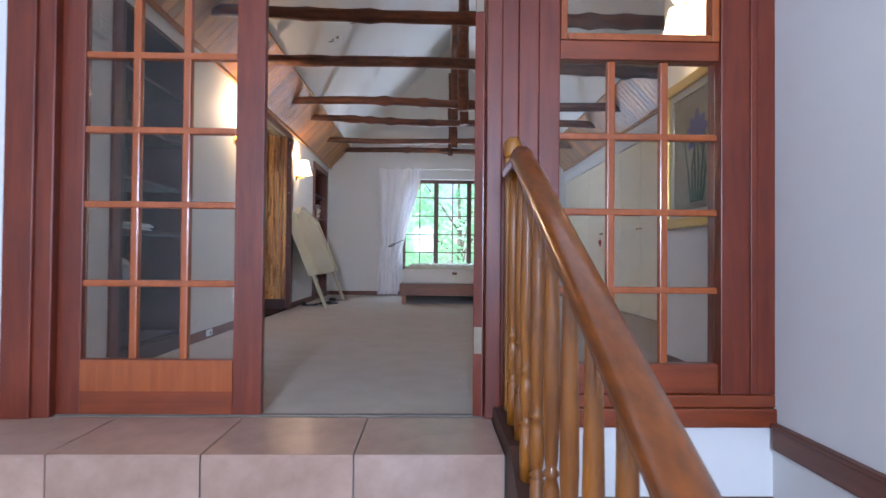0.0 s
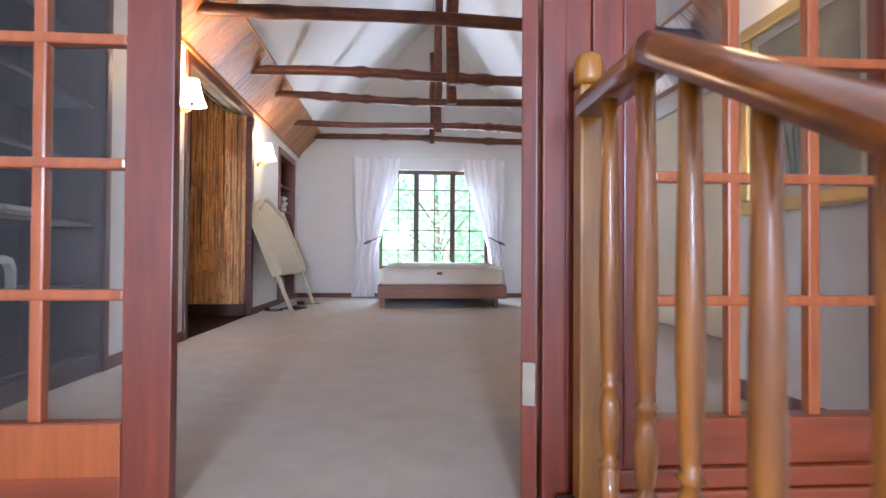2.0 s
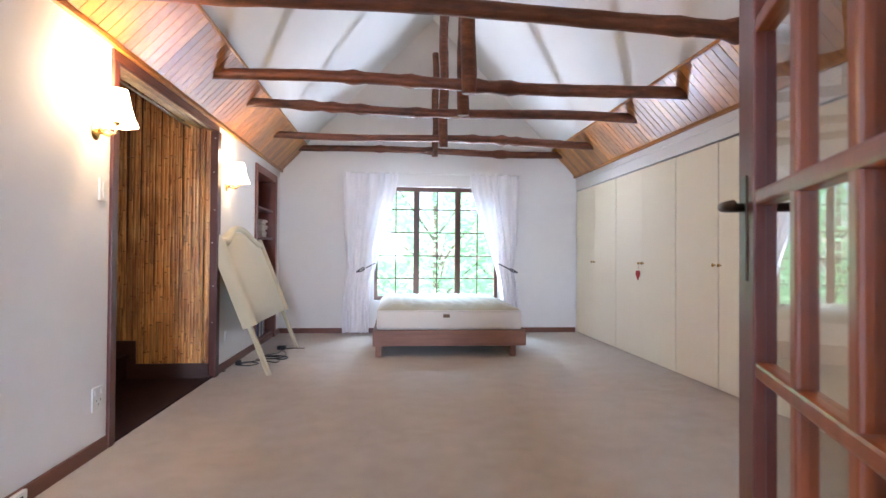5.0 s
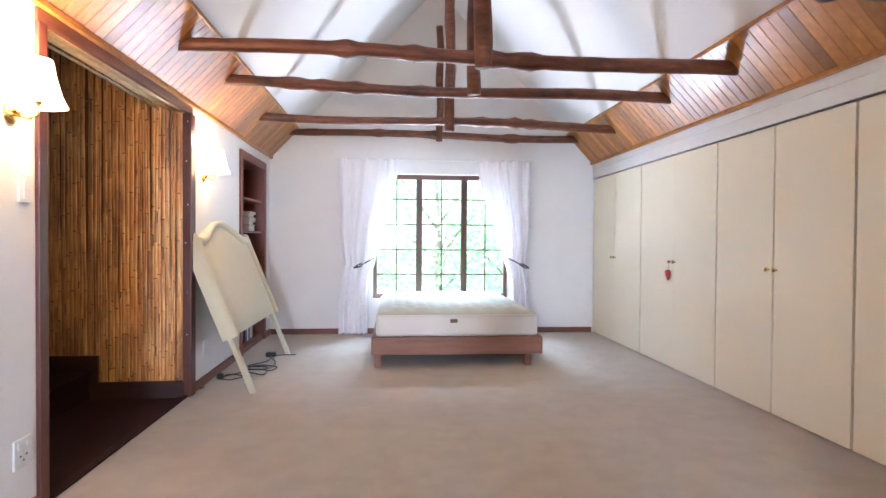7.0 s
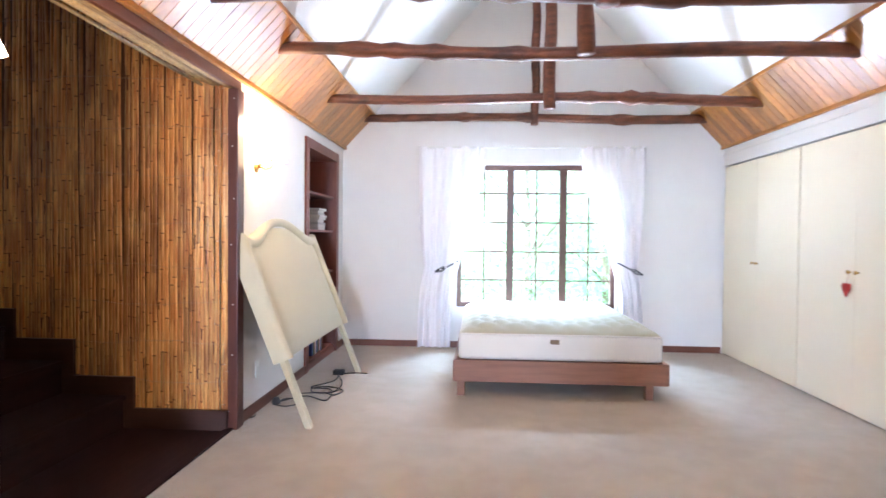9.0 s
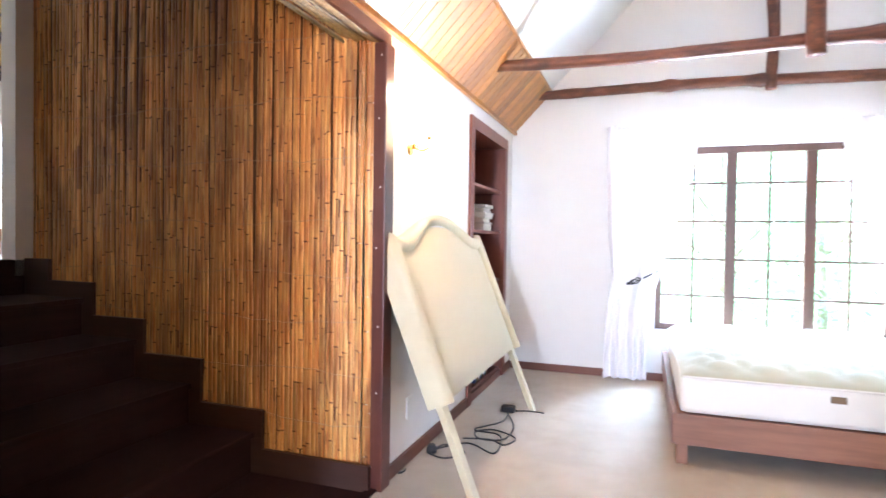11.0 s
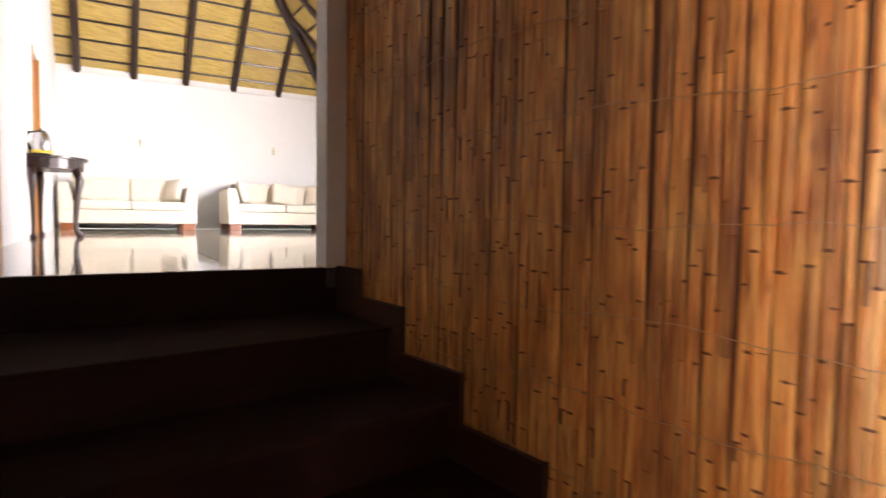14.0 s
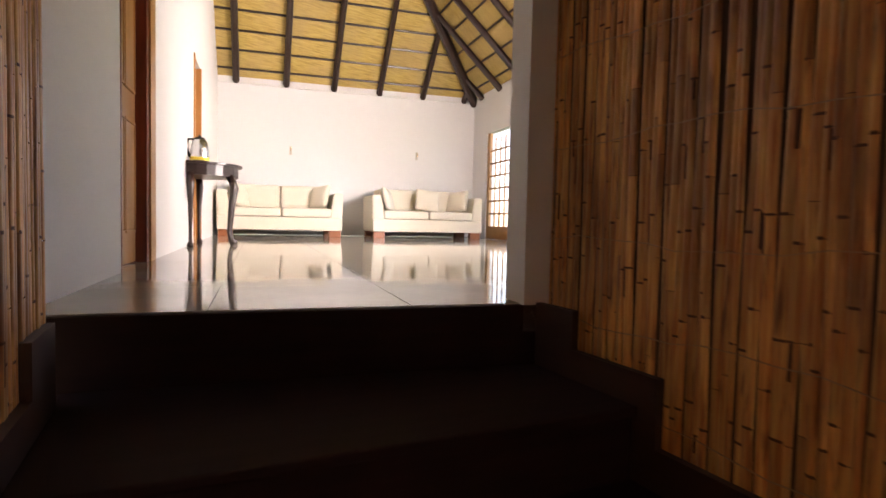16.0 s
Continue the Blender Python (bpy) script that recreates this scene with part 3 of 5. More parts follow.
part("handrail", rail_bar([(0.30, -0.5, rail_z(-0.5)), (0.30, 0.4, rail_z(0.4)), (0.30, 1.78, rail_z(1.78)), (0.30, 1.83, 1.0)], 0.034, 0.026), RAILW, e, smooth=True)
part("handrail", rail_bar([(0.30, 1.832, 1.0), (0.31, 1.9, 0.999), (0.325, 2.24, 1.012)], 0.033, 0.028), RAILW, e, smooth=True)
part("newel_post", boxed(0.305, 0.365, 2.245, 2.305, 0.0, 1.067, bevel=0.008), NEWEL, e, "pale domed newel post")
part("newel_cap", lathe([(0.034, 1.07), (0.036, 1.085), (0.036, 1.12), (0.03, 1.14), (0.018, 1.15), (0.003, 1.153)], 16, at=(0.335, 2.275, 0)), NEWEL, e, smooth=True)
for k in range(13):
    y = 2.066 - 0.1745 * k
    zt = rail_z(y) - 0.024
    zb = zt - 0.93
    pr = [(0.021, 0), (0.021, 0.16), (0.013, 0.165), (0.023, 0.175), (0.013, 0.186), (0.016, 0.20), (0.023, 0.26), (0.02, 0.30), (0.013, 0.325), (0.023, 0.335), (0.013, 0.345), (0.017, 0.37), (0.0215, 0.50), (0.021, 0.62), (0.0175, 0.80), (0.0165, 0.93)]
    part("baluster", lathe(pr, 12, at=(0.31 if y > 1.83 else 0.30, y, zb)), BALW, e, smooth=True)
bm = bmesh.new()
pts = [(y, rail_z(y) - 0.955) for y in (2.30, 1.83, -0.5)]
prism([(y, z + 0.012) for y, z in pts] + [(y, z - (0.24 if z > -0.4 else 0.1)) for y, z in pts[::-1]], 0.07, Matrix(((0, 1, 0, 0.265), (1, 0, 0, 0), (0, 0, 1, 0), (0, 0, 0, 1))), bm)
part("stringer", bm, STRINGW, e, "dark brown closed stringer under the balusters")

# ---- dark stairs up to the lounge ----
NOSES = [-2.47, -2.88, -3.27, -3.68]
e = thing("floor_stairs", "almost black stained timber stairs between reed walls", "stairs", kind="structure")
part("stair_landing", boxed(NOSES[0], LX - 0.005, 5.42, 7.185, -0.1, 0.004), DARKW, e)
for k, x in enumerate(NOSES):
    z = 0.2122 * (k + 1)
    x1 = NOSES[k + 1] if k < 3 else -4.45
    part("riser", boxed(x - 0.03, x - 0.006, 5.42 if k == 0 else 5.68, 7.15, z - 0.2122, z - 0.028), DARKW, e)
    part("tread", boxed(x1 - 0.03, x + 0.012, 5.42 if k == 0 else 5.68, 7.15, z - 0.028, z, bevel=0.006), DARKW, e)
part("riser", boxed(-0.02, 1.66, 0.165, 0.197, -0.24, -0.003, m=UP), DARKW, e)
tops = [(-1.80, 0.13), (-2.41, 0.33), (-2.81, 0.562), (-3.213, 0.752), (-3.60, 0.943), (-3.965, 1.071)]
out = [(-1.80, 0.0)]
for k, (x, z) in enumerate(tops):
    out += [(x, z), (tops[k + 1][0] if k < 5 else -4.22, z)]
out += [(-4.22, 0.0)]
short = [(-2.62, 0.0), (-2.62, 0.33)] + out[5:]
for y, o in ((5.672, short), (7.138, out)):
    part("stair_skirting", prism(o, 0.024, pose(0, y, 0)), STRINGW, e, "stepped dark brown skirting beside the treads")

bm = bmesh.new()
box(bm, -4.25, LX - 0.16, 7.195, 7.33, -0.1, 3.6)
box(bm, -4.25, -2.6, 5.36, 5.665, -0.1, 3.6)
box(bm, -2.6, LX - 0.16, 5.30, 5.40, -0.1, 3.6)
structure("wall_stairs", bm, BACKR, "dark backing wall behind the stair reeds", "wall")
bm = prism([(LX - 0.16, 2.32), (-4.25, 3.5), (-4.25, 3.6), (LX - 0.16, 2.42)], 1.74, pose(0, 5.475, 0))
structure("stairs_ceiling", bm, BACKR, "dark sloping soffit over the stairs", "ceiling")
e = thing("opening_frame", "dark brown timber lining of the stair opening", "frame", kind="structure")
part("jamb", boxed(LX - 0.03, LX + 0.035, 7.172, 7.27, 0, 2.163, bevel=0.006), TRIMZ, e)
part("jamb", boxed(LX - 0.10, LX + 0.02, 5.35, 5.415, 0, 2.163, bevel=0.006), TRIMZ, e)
part("lintel", boxed(LX - 0.012, LX + 0.016, 5.35, 7.27, 2.165, 2.225, bevel=0.005), TRIM, e)
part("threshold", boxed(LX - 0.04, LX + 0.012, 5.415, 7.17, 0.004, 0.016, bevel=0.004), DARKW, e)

# ---- built-in cupboards ----
ys = [10.03, 8.58, 7.15, 5.75, 4.35, 3.48]


def cupboard(y1, y0, single=False):
    e = thing("cupboard", "cream-painted built-in cupboard with plain flush doors", "cupboard", group="built-in cupboards along the wall")
    # carcass coloured brown so the gaps between doors look shaded
    part("body", boxed(CX + 0.03, 3.09, y0 + 0.001, y1 - 0.001, 0.0, 2.03), BEDW, e, "brown carcass behind the doors, its colour standing in for shade in the gaps")
    gap = 0.008 if single else 0.001
    ym = (y0 + y1) / 2
    for a, b, k in ((y0 + 0.010, ym - gap, ym - 0.042), (ym + gap, y1 - 0.010, ym + 0.042)):
        d = part("cupboard_door", boxed(CX, CX + 0.022, a, b, 0.014, 2.024, bevel=0.002), CREAM, e)
        part("knob", lathe([(0.006, 0), (0.006, 0.014), (0.014, 0.02), (0.015, 0.028), (0.008, 0.034)], 12, at=(0, 0, 0), axis="x"), BRASS, d, "small brass knob", True).matrix_basis = pose(CX, k, 1.02, 0, 0, 180)
    return e


for a, b in zip(ys, ys[1:]):
    cupboard(a, b, a < 7.5)
slab("trim", "white-painted frieze board over the cupboards", "trim", WHITE, CX - 0.004, CX + 0.05, 3.48, BY, 2.04, 2.238, bevel=0.003)
slab("trim", "white-painted moulding on the frieze", "trim", WHITE, CX - 0.016, CX - 0.004, 3.48, BY, 2.155, 2.175, bevel=0.004)

# ---- bedroom window, garden ----
e = thing("window_1", "dark brown wooden casement window with small panes", "window", kind="structure")
F0, F1 = BY + 0.06, BY + 0.12
part("window_frame", boxed(WX0, WX0 + 0.05, F0, F1, WZ0, WZ1, bevel=0.005), WINW, e)
part("window_frame", boxed(WX1 - 0.05, WX1, F0, F1, WZ0, WZ1, bevel=0.005), WINW, e)
part("window_frame", boxed(WX0 + 0.05, WX1 - 0.05, F0, F1, WZ1 - 0.06, WZ1, bevel=0.005), WINW, e)
part("window_frame", boxed(WX0 + 0.05, WX1 - 0.05, F0, F1, WZ0, WZ0 + 0.06, bevel=0.005), WINW, e)
for x in (0.125, 0.715):
    part("mullion", boxed(x - 0.045, x + 0.035, F0 - 0.012, F1, WZ0 + 0.06, WZ1 - 0.06, bevel=0.006), WINW, e)
cols = [(WX0 + 0.05, 0.08), (0.16, 0.67), (0.75, WX1 - 0.05)]
zs = [WZ0 + 0.06, 0.762, 1.083, 1.413, 1.742, WZ1 - 0.03]
for a, b in cols:
    m = (a + b) / 2
    part("glazing_bar", boxed(m - 0.009, m + 0.009, F0 + 0.015, F0 + 0.04, zs[0], zs[-1], bevel=0.003), WINW, e)
    for z in zs[1:-1]:
        part("glazing_bar", boxed(a, b, F0 + 0.013, F0 + 0.042, z - 0.009, z + 0.009, bevel=0.003), WINW, e)
    for j in range(5):
        for p, q in ((a, m), (m, b)):
            pane("glass_pane", p + 0.002, q - 0.002, F0 + 0.026, F0 + 0.029, zs[j] + 0.002, zs[j + 1] - 0.002, e)
part("window_sill", boxed(WX0, WX1, BY - 0.02, F0, WZ0 - 0.03, WZ0 + 0.002, bevel=0.004), WHITE, e)

structure("ground", boxed(-400, 400, -400, 400, -3.2, -3.0), GRASS, "pale sunlit garden lawn outside the window", "lawn")


def tree(x, y, h, spread_, seed):
    rnd = random.Random(seed)
    e = thing("tree", "leafy green garden tree outside the bedroom window", "tree", pose(x, y, -3.0))
    part("trunk", tubed([(0, 0, 0), (0.1, 0, h * 0.3), (0.05, 0.1, h * 0.55), (0, 0, h * 0.8)], [0.15, 0.11, 0.08, 0.03], 8), BARK, e)
    for k in range(7):
        a, z = rnd.uniform(0, math.tau), h * rnd.uniform(0.35, 0.65)
        part("limb", tubed([(0.05, 0, z), (spread_ * 0.4 * math.cos(a), spread_ * 0.4 * math.sin(a), z + 0.7), (spread_ * 0.8 * math.cos(a), spread_ * 0.8 * math.sin(a), z + 1.3)], [0.04, 0.03, 0.012], 6), BARK, e)
    verts, faces = [], []
    for k in range(150):
        u = Vector((rnd.gauss(0, 1), rnd.gauss(0, 1), rnd.gauss(0, 1))).normalized() * rnd.uniform(0.35, 1.0) ** 0.5
        c = Vector((u.x * spread_, u.y * spread_, h * 0.62 + u.z * h * 0.36))
        for j in range(22):
            p = c + Vector((rnd.gauss(0, 0.26), rnd.gauss(0, 0.26), rnd.gauss(0, 0.2)))
            a = Vector((rnd.gauss(0, 1), rnd.gauss(0, 1), rnd.gauss(0, 0.6))).normalized() * rnd.uniform(0.08, 0.16)
            b = a.orthogonal().normalized() * rnd.uniform(0.03, 0.055)
            i = len(verts)
            verts += [p - a, p + b, p + a, p - b]
            faces.append((i, i + 1, i + 2, i + 3))
    me = bpy.data.meshes.new("crown")
    me.from_pydata(verts, [], faces)
    me.materials.append(LEAF)
    ob = new("crown", me)
    ob.parent = e
    return e


tree(0.9, 17.5, 7.6, 2.2, 1)
tree(-1.9, 21.0, 8.2, 2.6, 2)
tree(3.4, 20.5, 8.0, 2.6, 3)
tree(-5.5, 26.0, 9.0, 3.4, 4)
tree(7.0, 27.0, 9.0, 3.4, 5)

# ---- bed ----
e = thing("bed_base", "low brown wooden divan base on short square legs", "bed base")
part("bed_side", boxed(-0.41, 1.22, 8.05, 8.08, 0.125, 0.292, bevel=0.004), BEDW, e)
part("bed_side", boxed(-0.41, -0.38, 8.08, 9.93, 0.125, 0.292, bevel=0.004), BEDW, e)
part("bed_side", boxed(1.19, 1.22, 8.08, 9.93, 0.125, 0.292, bevel=0.004), BEDW, e)
part("corner_joint", boxed(-0.415, -0.405, 8.055, 8.075, 0.13, 0.287), TRIM, e)
part("corner_joint", boxed(1.215, 1.225, 8.055, 8.075, 0.13, 0.287), TRIM, e)
part("bed_deck", boxed(-0.38, 1.19, 8.08, 9.95, 0.24, 0.285), BEDW, e)
for x in (-0.385, 1.065):
    for y in (8.105, 9.85):
        part("leg", boxed(x, x + 0.06, y, y + 0.06, 0, 0.24, bevel=0.004), BEDW, e)
e = thing("mattress", "bare cream quilted mattress on the wooden base", "mattress")
part("mattress_side", boxed(-0.375, 1.185, 8.07, 9.94, 0.292, 0.50, bevel=0.035), MATTC, e, smooth=True)
bm = bmesh.new()
N, M = 62, 72
grid = []
for i in range(N + 1):
    row = []
    for j in range(M + 1):
        u, v = i / N, j / M
        edge = min(u, 1 - u, v, 1 - v)
        q = abs(math.sin((u * 7 + v * 8) * math.pi)) * abs(math.sin((u * 7 - v * 8) * math.pi))
        z = 0.488 + 0.05 * min(1, edge * 14) ** 0.6 + 0.044 * q ** 0.5 * min(1, edge * 10) - 0.02 * math.exp(-((u - 0.5) ** 2 + (v - 0.45) ** 2) * 14)
        row.append(bm.verts.new((-0.37 + 1.55 * u, 8.075 + 1.86 * v, z)))
    grid.append(row)
for i in range(N):
    for j in range(M):
        bm.faces.new((grid[i][j], grid[i + 1][j], grid[i + 1][j + 1], grid[i][j + 1]))
part("quilted_top", bm, cloth("quilted_cream", (0.43, 0.41, 0.29), 300), e, "yellowed diamond-quilted top", True)
part("piping", tubed([(-0.36, 8.072, 0.493), (1.17, 8.072, 0.493)], [0.008, 0.008], 6), MATTC, e)
part("mattress_tag", boxed(0.33, 0.40, 8.062, 8.069, 0.425, 0.46, bevel=0.002), plain("tag_brown", (0.16, 0.10, 0.05), 0.7), e, "small brown maker's tag")

# ---- headboard leaning on the wall ----
lean = pose(-1.235, 8.01, 0, 0, -21.8, 0)
e = thing("headboard", "cream upholstered double headboard with arched top, leaning on the wall", "headboard", lean)


def arch(w, top, low, shoulder, inset):
    """Outline from the lower corner over the arched top to the other lower corner."""
    pts = [(w - inset, low + (shoulder - inset * 0.4 - low) * k / 8) for k in range(8)]
    for k in range(33):
        u = 1 - 2 * k / 32
        a = abs(u)
        hump = 0.5 + 0.5 * math.cos(min(1, a / 0.86) ** 1.25 * math.pi)
        h = shoulder + (top - shoulder) * hump + 0.03 * max(0, (a - 0.86) / 0.14) ** 2 * (1 if inset < 0.06 else 0)
        pts.append((u * (w - inset), h - inset))
    pts += [(-w + inset, low + (shoulder - inset * 0.4 - low) * k / 8) for k in range(7, -1, -1)]
    return pts


bm = bmesh.new()
prev = None
for inset, depth in ((0.0, -0.115), (0.0, -0.035), (0.008, -0.012), (0.027, 0.006), (0.050, 0.010), (0.071, -0.002), (0.083, -0.022), (0.086, -0.05)):
    row = [bm.verts.new((depth, y, z)) for y, z in arch(0.80, 1.50, 0.49, 1.34, inset)]
    if prev:
        for k in range(len(row) - 1):
            bm.faces.new((prev[k], row[k], row[k + 1], prev[k + 1]))
    prev = row
bmesh.ops.recalc_face_normals(bm, faces=bm.faces)
part("padded_border", bm, HEADC, e, "rolled cream fabric border", True)
bm = bmesh.new()
prev = None
for i in range(25):
    u = 1 - 2 * i / 24
    a = abs(u)
    top = 1.345 - 0.053 + 0.160 * (0.5 + 0.5 * math.cos(min(1, a / 0.86) ** 1.25 * math.pi))
    row = []
    for j in range(17):
        v = j / 16
        edge = min(1 - a, v * 1.2, 1 - v)
        row.append(bm.verts.new((-0.036 + 0.028 * min(1, edge * 7) ** 0.6, u * 0.735, 0.495 + (top - 0.495) * v)))
    if prev:
        for j in range(16):
            bm.faces.new((prev[j], prev[j + 1], row[j + 1], row[j]))
    prev = row
bmesh.ops.recalc_face_normals(bm, faces=bm.faces)
part("padded_panel", bm, HEADC, e, smooth=True)
part("backing_board", boxed(-0.112, -0.07, -0.78, 0.78, 0.493, 1.30, bevel=0.004), HEADC, e)
for y in (-0.74, 0.755):
    part("leg", boxed(-0.085, -0.05, y - 0.035, y + 0.035, 0.012, 0.60, bevel=0.004), HEADC, e)

# ---- curtains ----
def curtain(x_in, x_out, x_tie, side, label):
    """From the rail at z 2.23 to a tie at z 0.9 and down to the floor."""
    e = thing("curtain", label, "curtain", group="sheer curtains")
    bm = bmesh.new()
    rows, n, prev = 40, 90, None
    for j in range(rows + 1):
        z = 2.24 - 2.225 * j / rows
        t = min(1, max(0, (2.24 - z) / 1.33))
        if z > 0.91:
            fall = 0.5 * (t ** 1.6 + 3 * t * t - 2 * t ** 3)
            a = x_in + (x_tie - x_in) * fall
            b = x_out - side * 0.07 * t ** 3
        else:
            w = 1 - math.exp(-(0.91 - z) * 4)
            a = x_tie + side * 0.09 * w
            b = x_out - side * 0.07 * (1 - w)
        row = []
        for k in range(n + 1):
            u = k / n
            amp = 0.042 * (0.75 + 0.35 * math.sin(u * 9 + side))
            wave = u + 0.035 * math.sin(u * 11 + side) + 0.02 * math.sin(z * 2.1 + u * 5)
            y = BY - 0.09 + amp * math.sin(wave * 2 * math.pi * 5) + 0.012 * math.sin(u * 23 + z * 2)
            y += 0.012 * math.sin(u * 90) * max(0, (z - 2.12) / 0.12)
            row.append(bm.verts.new((a + (b - a) * u, y, z)))
        if prev:
            for k in range(n):
                bm.faces.new((prev[k], prev[k + 1], row[k + 1], row[k]))
        prev = row
    part("drape", bm, SHEER, e, smooth=True)
    return e


curtain(-0.15, -0.90, -0.45, -1, "white sheer curtain drawn aside by an iron holdback")
curtain(0.86, 1.56, 1.24, 1, "white sheer curtain drawn aside by an iron holdback")
e = thing("curtain_rail", "white curtain track above the window", "curtain rail")
part("track", boxed(-0.92, 1.58, BY - 0.10, BY - 0.075, 2.225, 2.25, bevel=0.004), PLAST, e)
for x in (-0.8, 0.4, 1.5):
    part("bracket", boxed(x, x + 0.03, BY - 0.075, BY, 2.23, 2.245), PLAST, e)
for x, s in ((-0.60, -1), (1.43, 1)):
    e = thing("curtain_holdback", "black twisted-iron curtain holdback", "holdback", group="iron holdbacks")
    part("stem", tubed([(x - s * 0.16, BY - 0.005, 0.98), (x - s * 0.13, BY - 0.11, 0.97), (x - s * 0.02, BY - 0.13, 0.91)], [0.008] * 3, 7), IRON, e)
    for k in range(4):
        a = k * math.pi / 2
        pts = [(x - s * 0.02 + s * 0.12 * t, BY - 0.13 + 0.022 * math.sin(t * math.pi) * math.cos(a + t * 4), 0.91 - 0.05 * t + 0.026 * math.sin(t * math.pi) * math.sin(a + t * 4)) for t in (0, 0.2, 0.4, 0.6, 0.8, 1.0)]
        part("basket_wire", tubed(pts, [0.0055] * 6, 5), IRON, e)
    part("tip", lathe([(0.003, -0.014), (0.012, 0), (0.003, 0.014)], 8, at=(x + s * 0.105, BY - 0.13, 0.858)), IRON, e)

# ---- wall lamps ----
def sconce(m, label, watts):
    e = thing("wall_lamp", label, "wall lamp", m, group="wall lamps")
    part("back_plate", lathe([(0.045, 0), (0.045, 0.006), (0.03, 0.014), (0.012, 0.02)], 16, axis="y"), BRASS, e, "", True)
    part("arm", tubed([(0, 0.015, 0), (0, 0.07, -0.02), (0, 0.105, -0.005), (0, 0.11, 0.04)], [0.007] * 4, 8), BRASS, e, "", True)
    for s in (-1, 1):
        part("scroll", tubed([(0, 0.02, 0.005), (s * 0.03, 0.04, 0.02), (s * 0.055, 0.06, 0.005), (s * 0.045, 0.07, -0.012)], [0.006, 0.006, 0.005, 0.004], 7), BRASS, e, "", True)
    part("bulb_holder", lathe([(0.016, 0.04), (0.016, 0.075), (0.012, 0.08)], 10, at=(0, 0.11, 0)), BRASS, e, "", True)
    bm = bmesh.new()
    n = 24
    rings = [[bm.verts.new((r * math.cos(k * math.tau / n) * (1 + 0.05 * math.cos(k * math.tau / n * 8) * (0.3 if h > 0.2 else 1)), 0.11 + r * math.sin(k * math.tau / n), h)) for k in range(n)] for r, h in ((0.105, 0.035), (0.085, 0.08), (0.066, 0.15), (0.052, 0.225))]
    for r, s in zip(rings, rings[1:]):
        for k in range(n):
            bm.faces.new((r[k], r[(k + 1) % n], s[(k + 1) % n], s[k]))
    part("shade", bm, SHADE, e, "lit cream fabric shade", True)
    b = bulb("lamp_glow", m @ Vector((0, 0.11, 0.29)), watts)
    return e


sconce(pose(LX, 5.19, 1.72, 0, 0, -90), "lit brass wall lamp with flared cream shade by the stairs", 12.0)
sconce(pose(LX, 7.55, 1.72, 0, 0, -90), "lit brass wall lamp with flared cream shade over the headboard", 4.2)
sconce(pose(RX, 3.02, 1.80, 0, 0, 90), "lit brass wall lamp with flared cream shade by the painting", 2.6)

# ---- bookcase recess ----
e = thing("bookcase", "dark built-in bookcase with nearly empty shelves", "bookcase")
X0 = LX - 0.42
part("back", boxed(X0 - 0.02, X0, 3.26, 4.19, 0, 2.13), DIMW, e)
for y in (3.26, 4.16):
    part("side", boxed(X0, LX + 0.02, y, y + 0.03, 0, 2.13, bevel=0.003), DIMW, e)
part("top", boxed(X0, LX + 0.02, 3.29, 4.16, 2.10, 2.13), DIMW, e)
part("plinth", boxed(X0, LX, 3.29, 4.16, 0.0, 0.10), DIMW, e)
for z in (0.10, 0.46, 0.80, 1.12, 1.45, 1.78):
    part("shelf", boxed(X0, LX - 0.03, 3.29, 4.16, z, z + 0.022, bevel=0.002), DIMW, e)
part("frame_board", boxed(LX, LX + 0.02, 4.16, 4.235, 0, 2.13, bevel=0.003), SHELFW, e)
part("frame_board", boxed(LX, LX + 0.02, 3.18, 3.26, 0, 2.13, bevel=0.003), SHELFW, e)

rnd = random.Random(8)
z = 0.822
for k in range(4):
    w = rnd.uniform(0, 0.05)
    b = part("magazine", boxed(LX - 0.33, LX - 0.08 - w, 3.55 + w, 3.86 + w, z, z + 0.012, bevel=0.002), PAPER)
    tagged(b, "white paper pad lying in the dark bookcase", "magazine", "papers in the bookcase")
    z += 0.013
y = 3.36
for k in range(5):
    t, h = rnd.uniform(0.02, 0.035), rnd.uniform(0.19, 0.25)
    b = part("book", boxed(LX - 0.30, LX - 0.1, y, y + t, 1.142, 1.142 + h, bevel=0.002), (PAPER, DIMW, GREENB)[k % 3])
    tagged(b, "upright book in the dark bookcase", "book", "books in the bookcase")
    y += t + 0.002
e = thing("picture_stand", "small white arched stand on a bookcase shelf", "ornament", pose(LX - 0.2, 3.72, 0.482, 0, 0, 90))
part("arch", prism([(-0.08, 0), (-0.08, 0.10), (-0.055, 0.145), (0, 0.16), (0.055, 0.145), (0.08, 0.10), (0.08, 0), (0.06, 0), (0.055, 0.09), (0.035, 0.12), (-0.035, 0.12), (-0.055, 0.09), (-0.06, 0)], 0.04), PLAST, e)
part("panel", boxed(-0.13, -0.115, 0.0, 0.08, 0, 0.21, bevel=0.002, m=pose(0, 0, 0, 0, 6, 0)), PLAST, e)

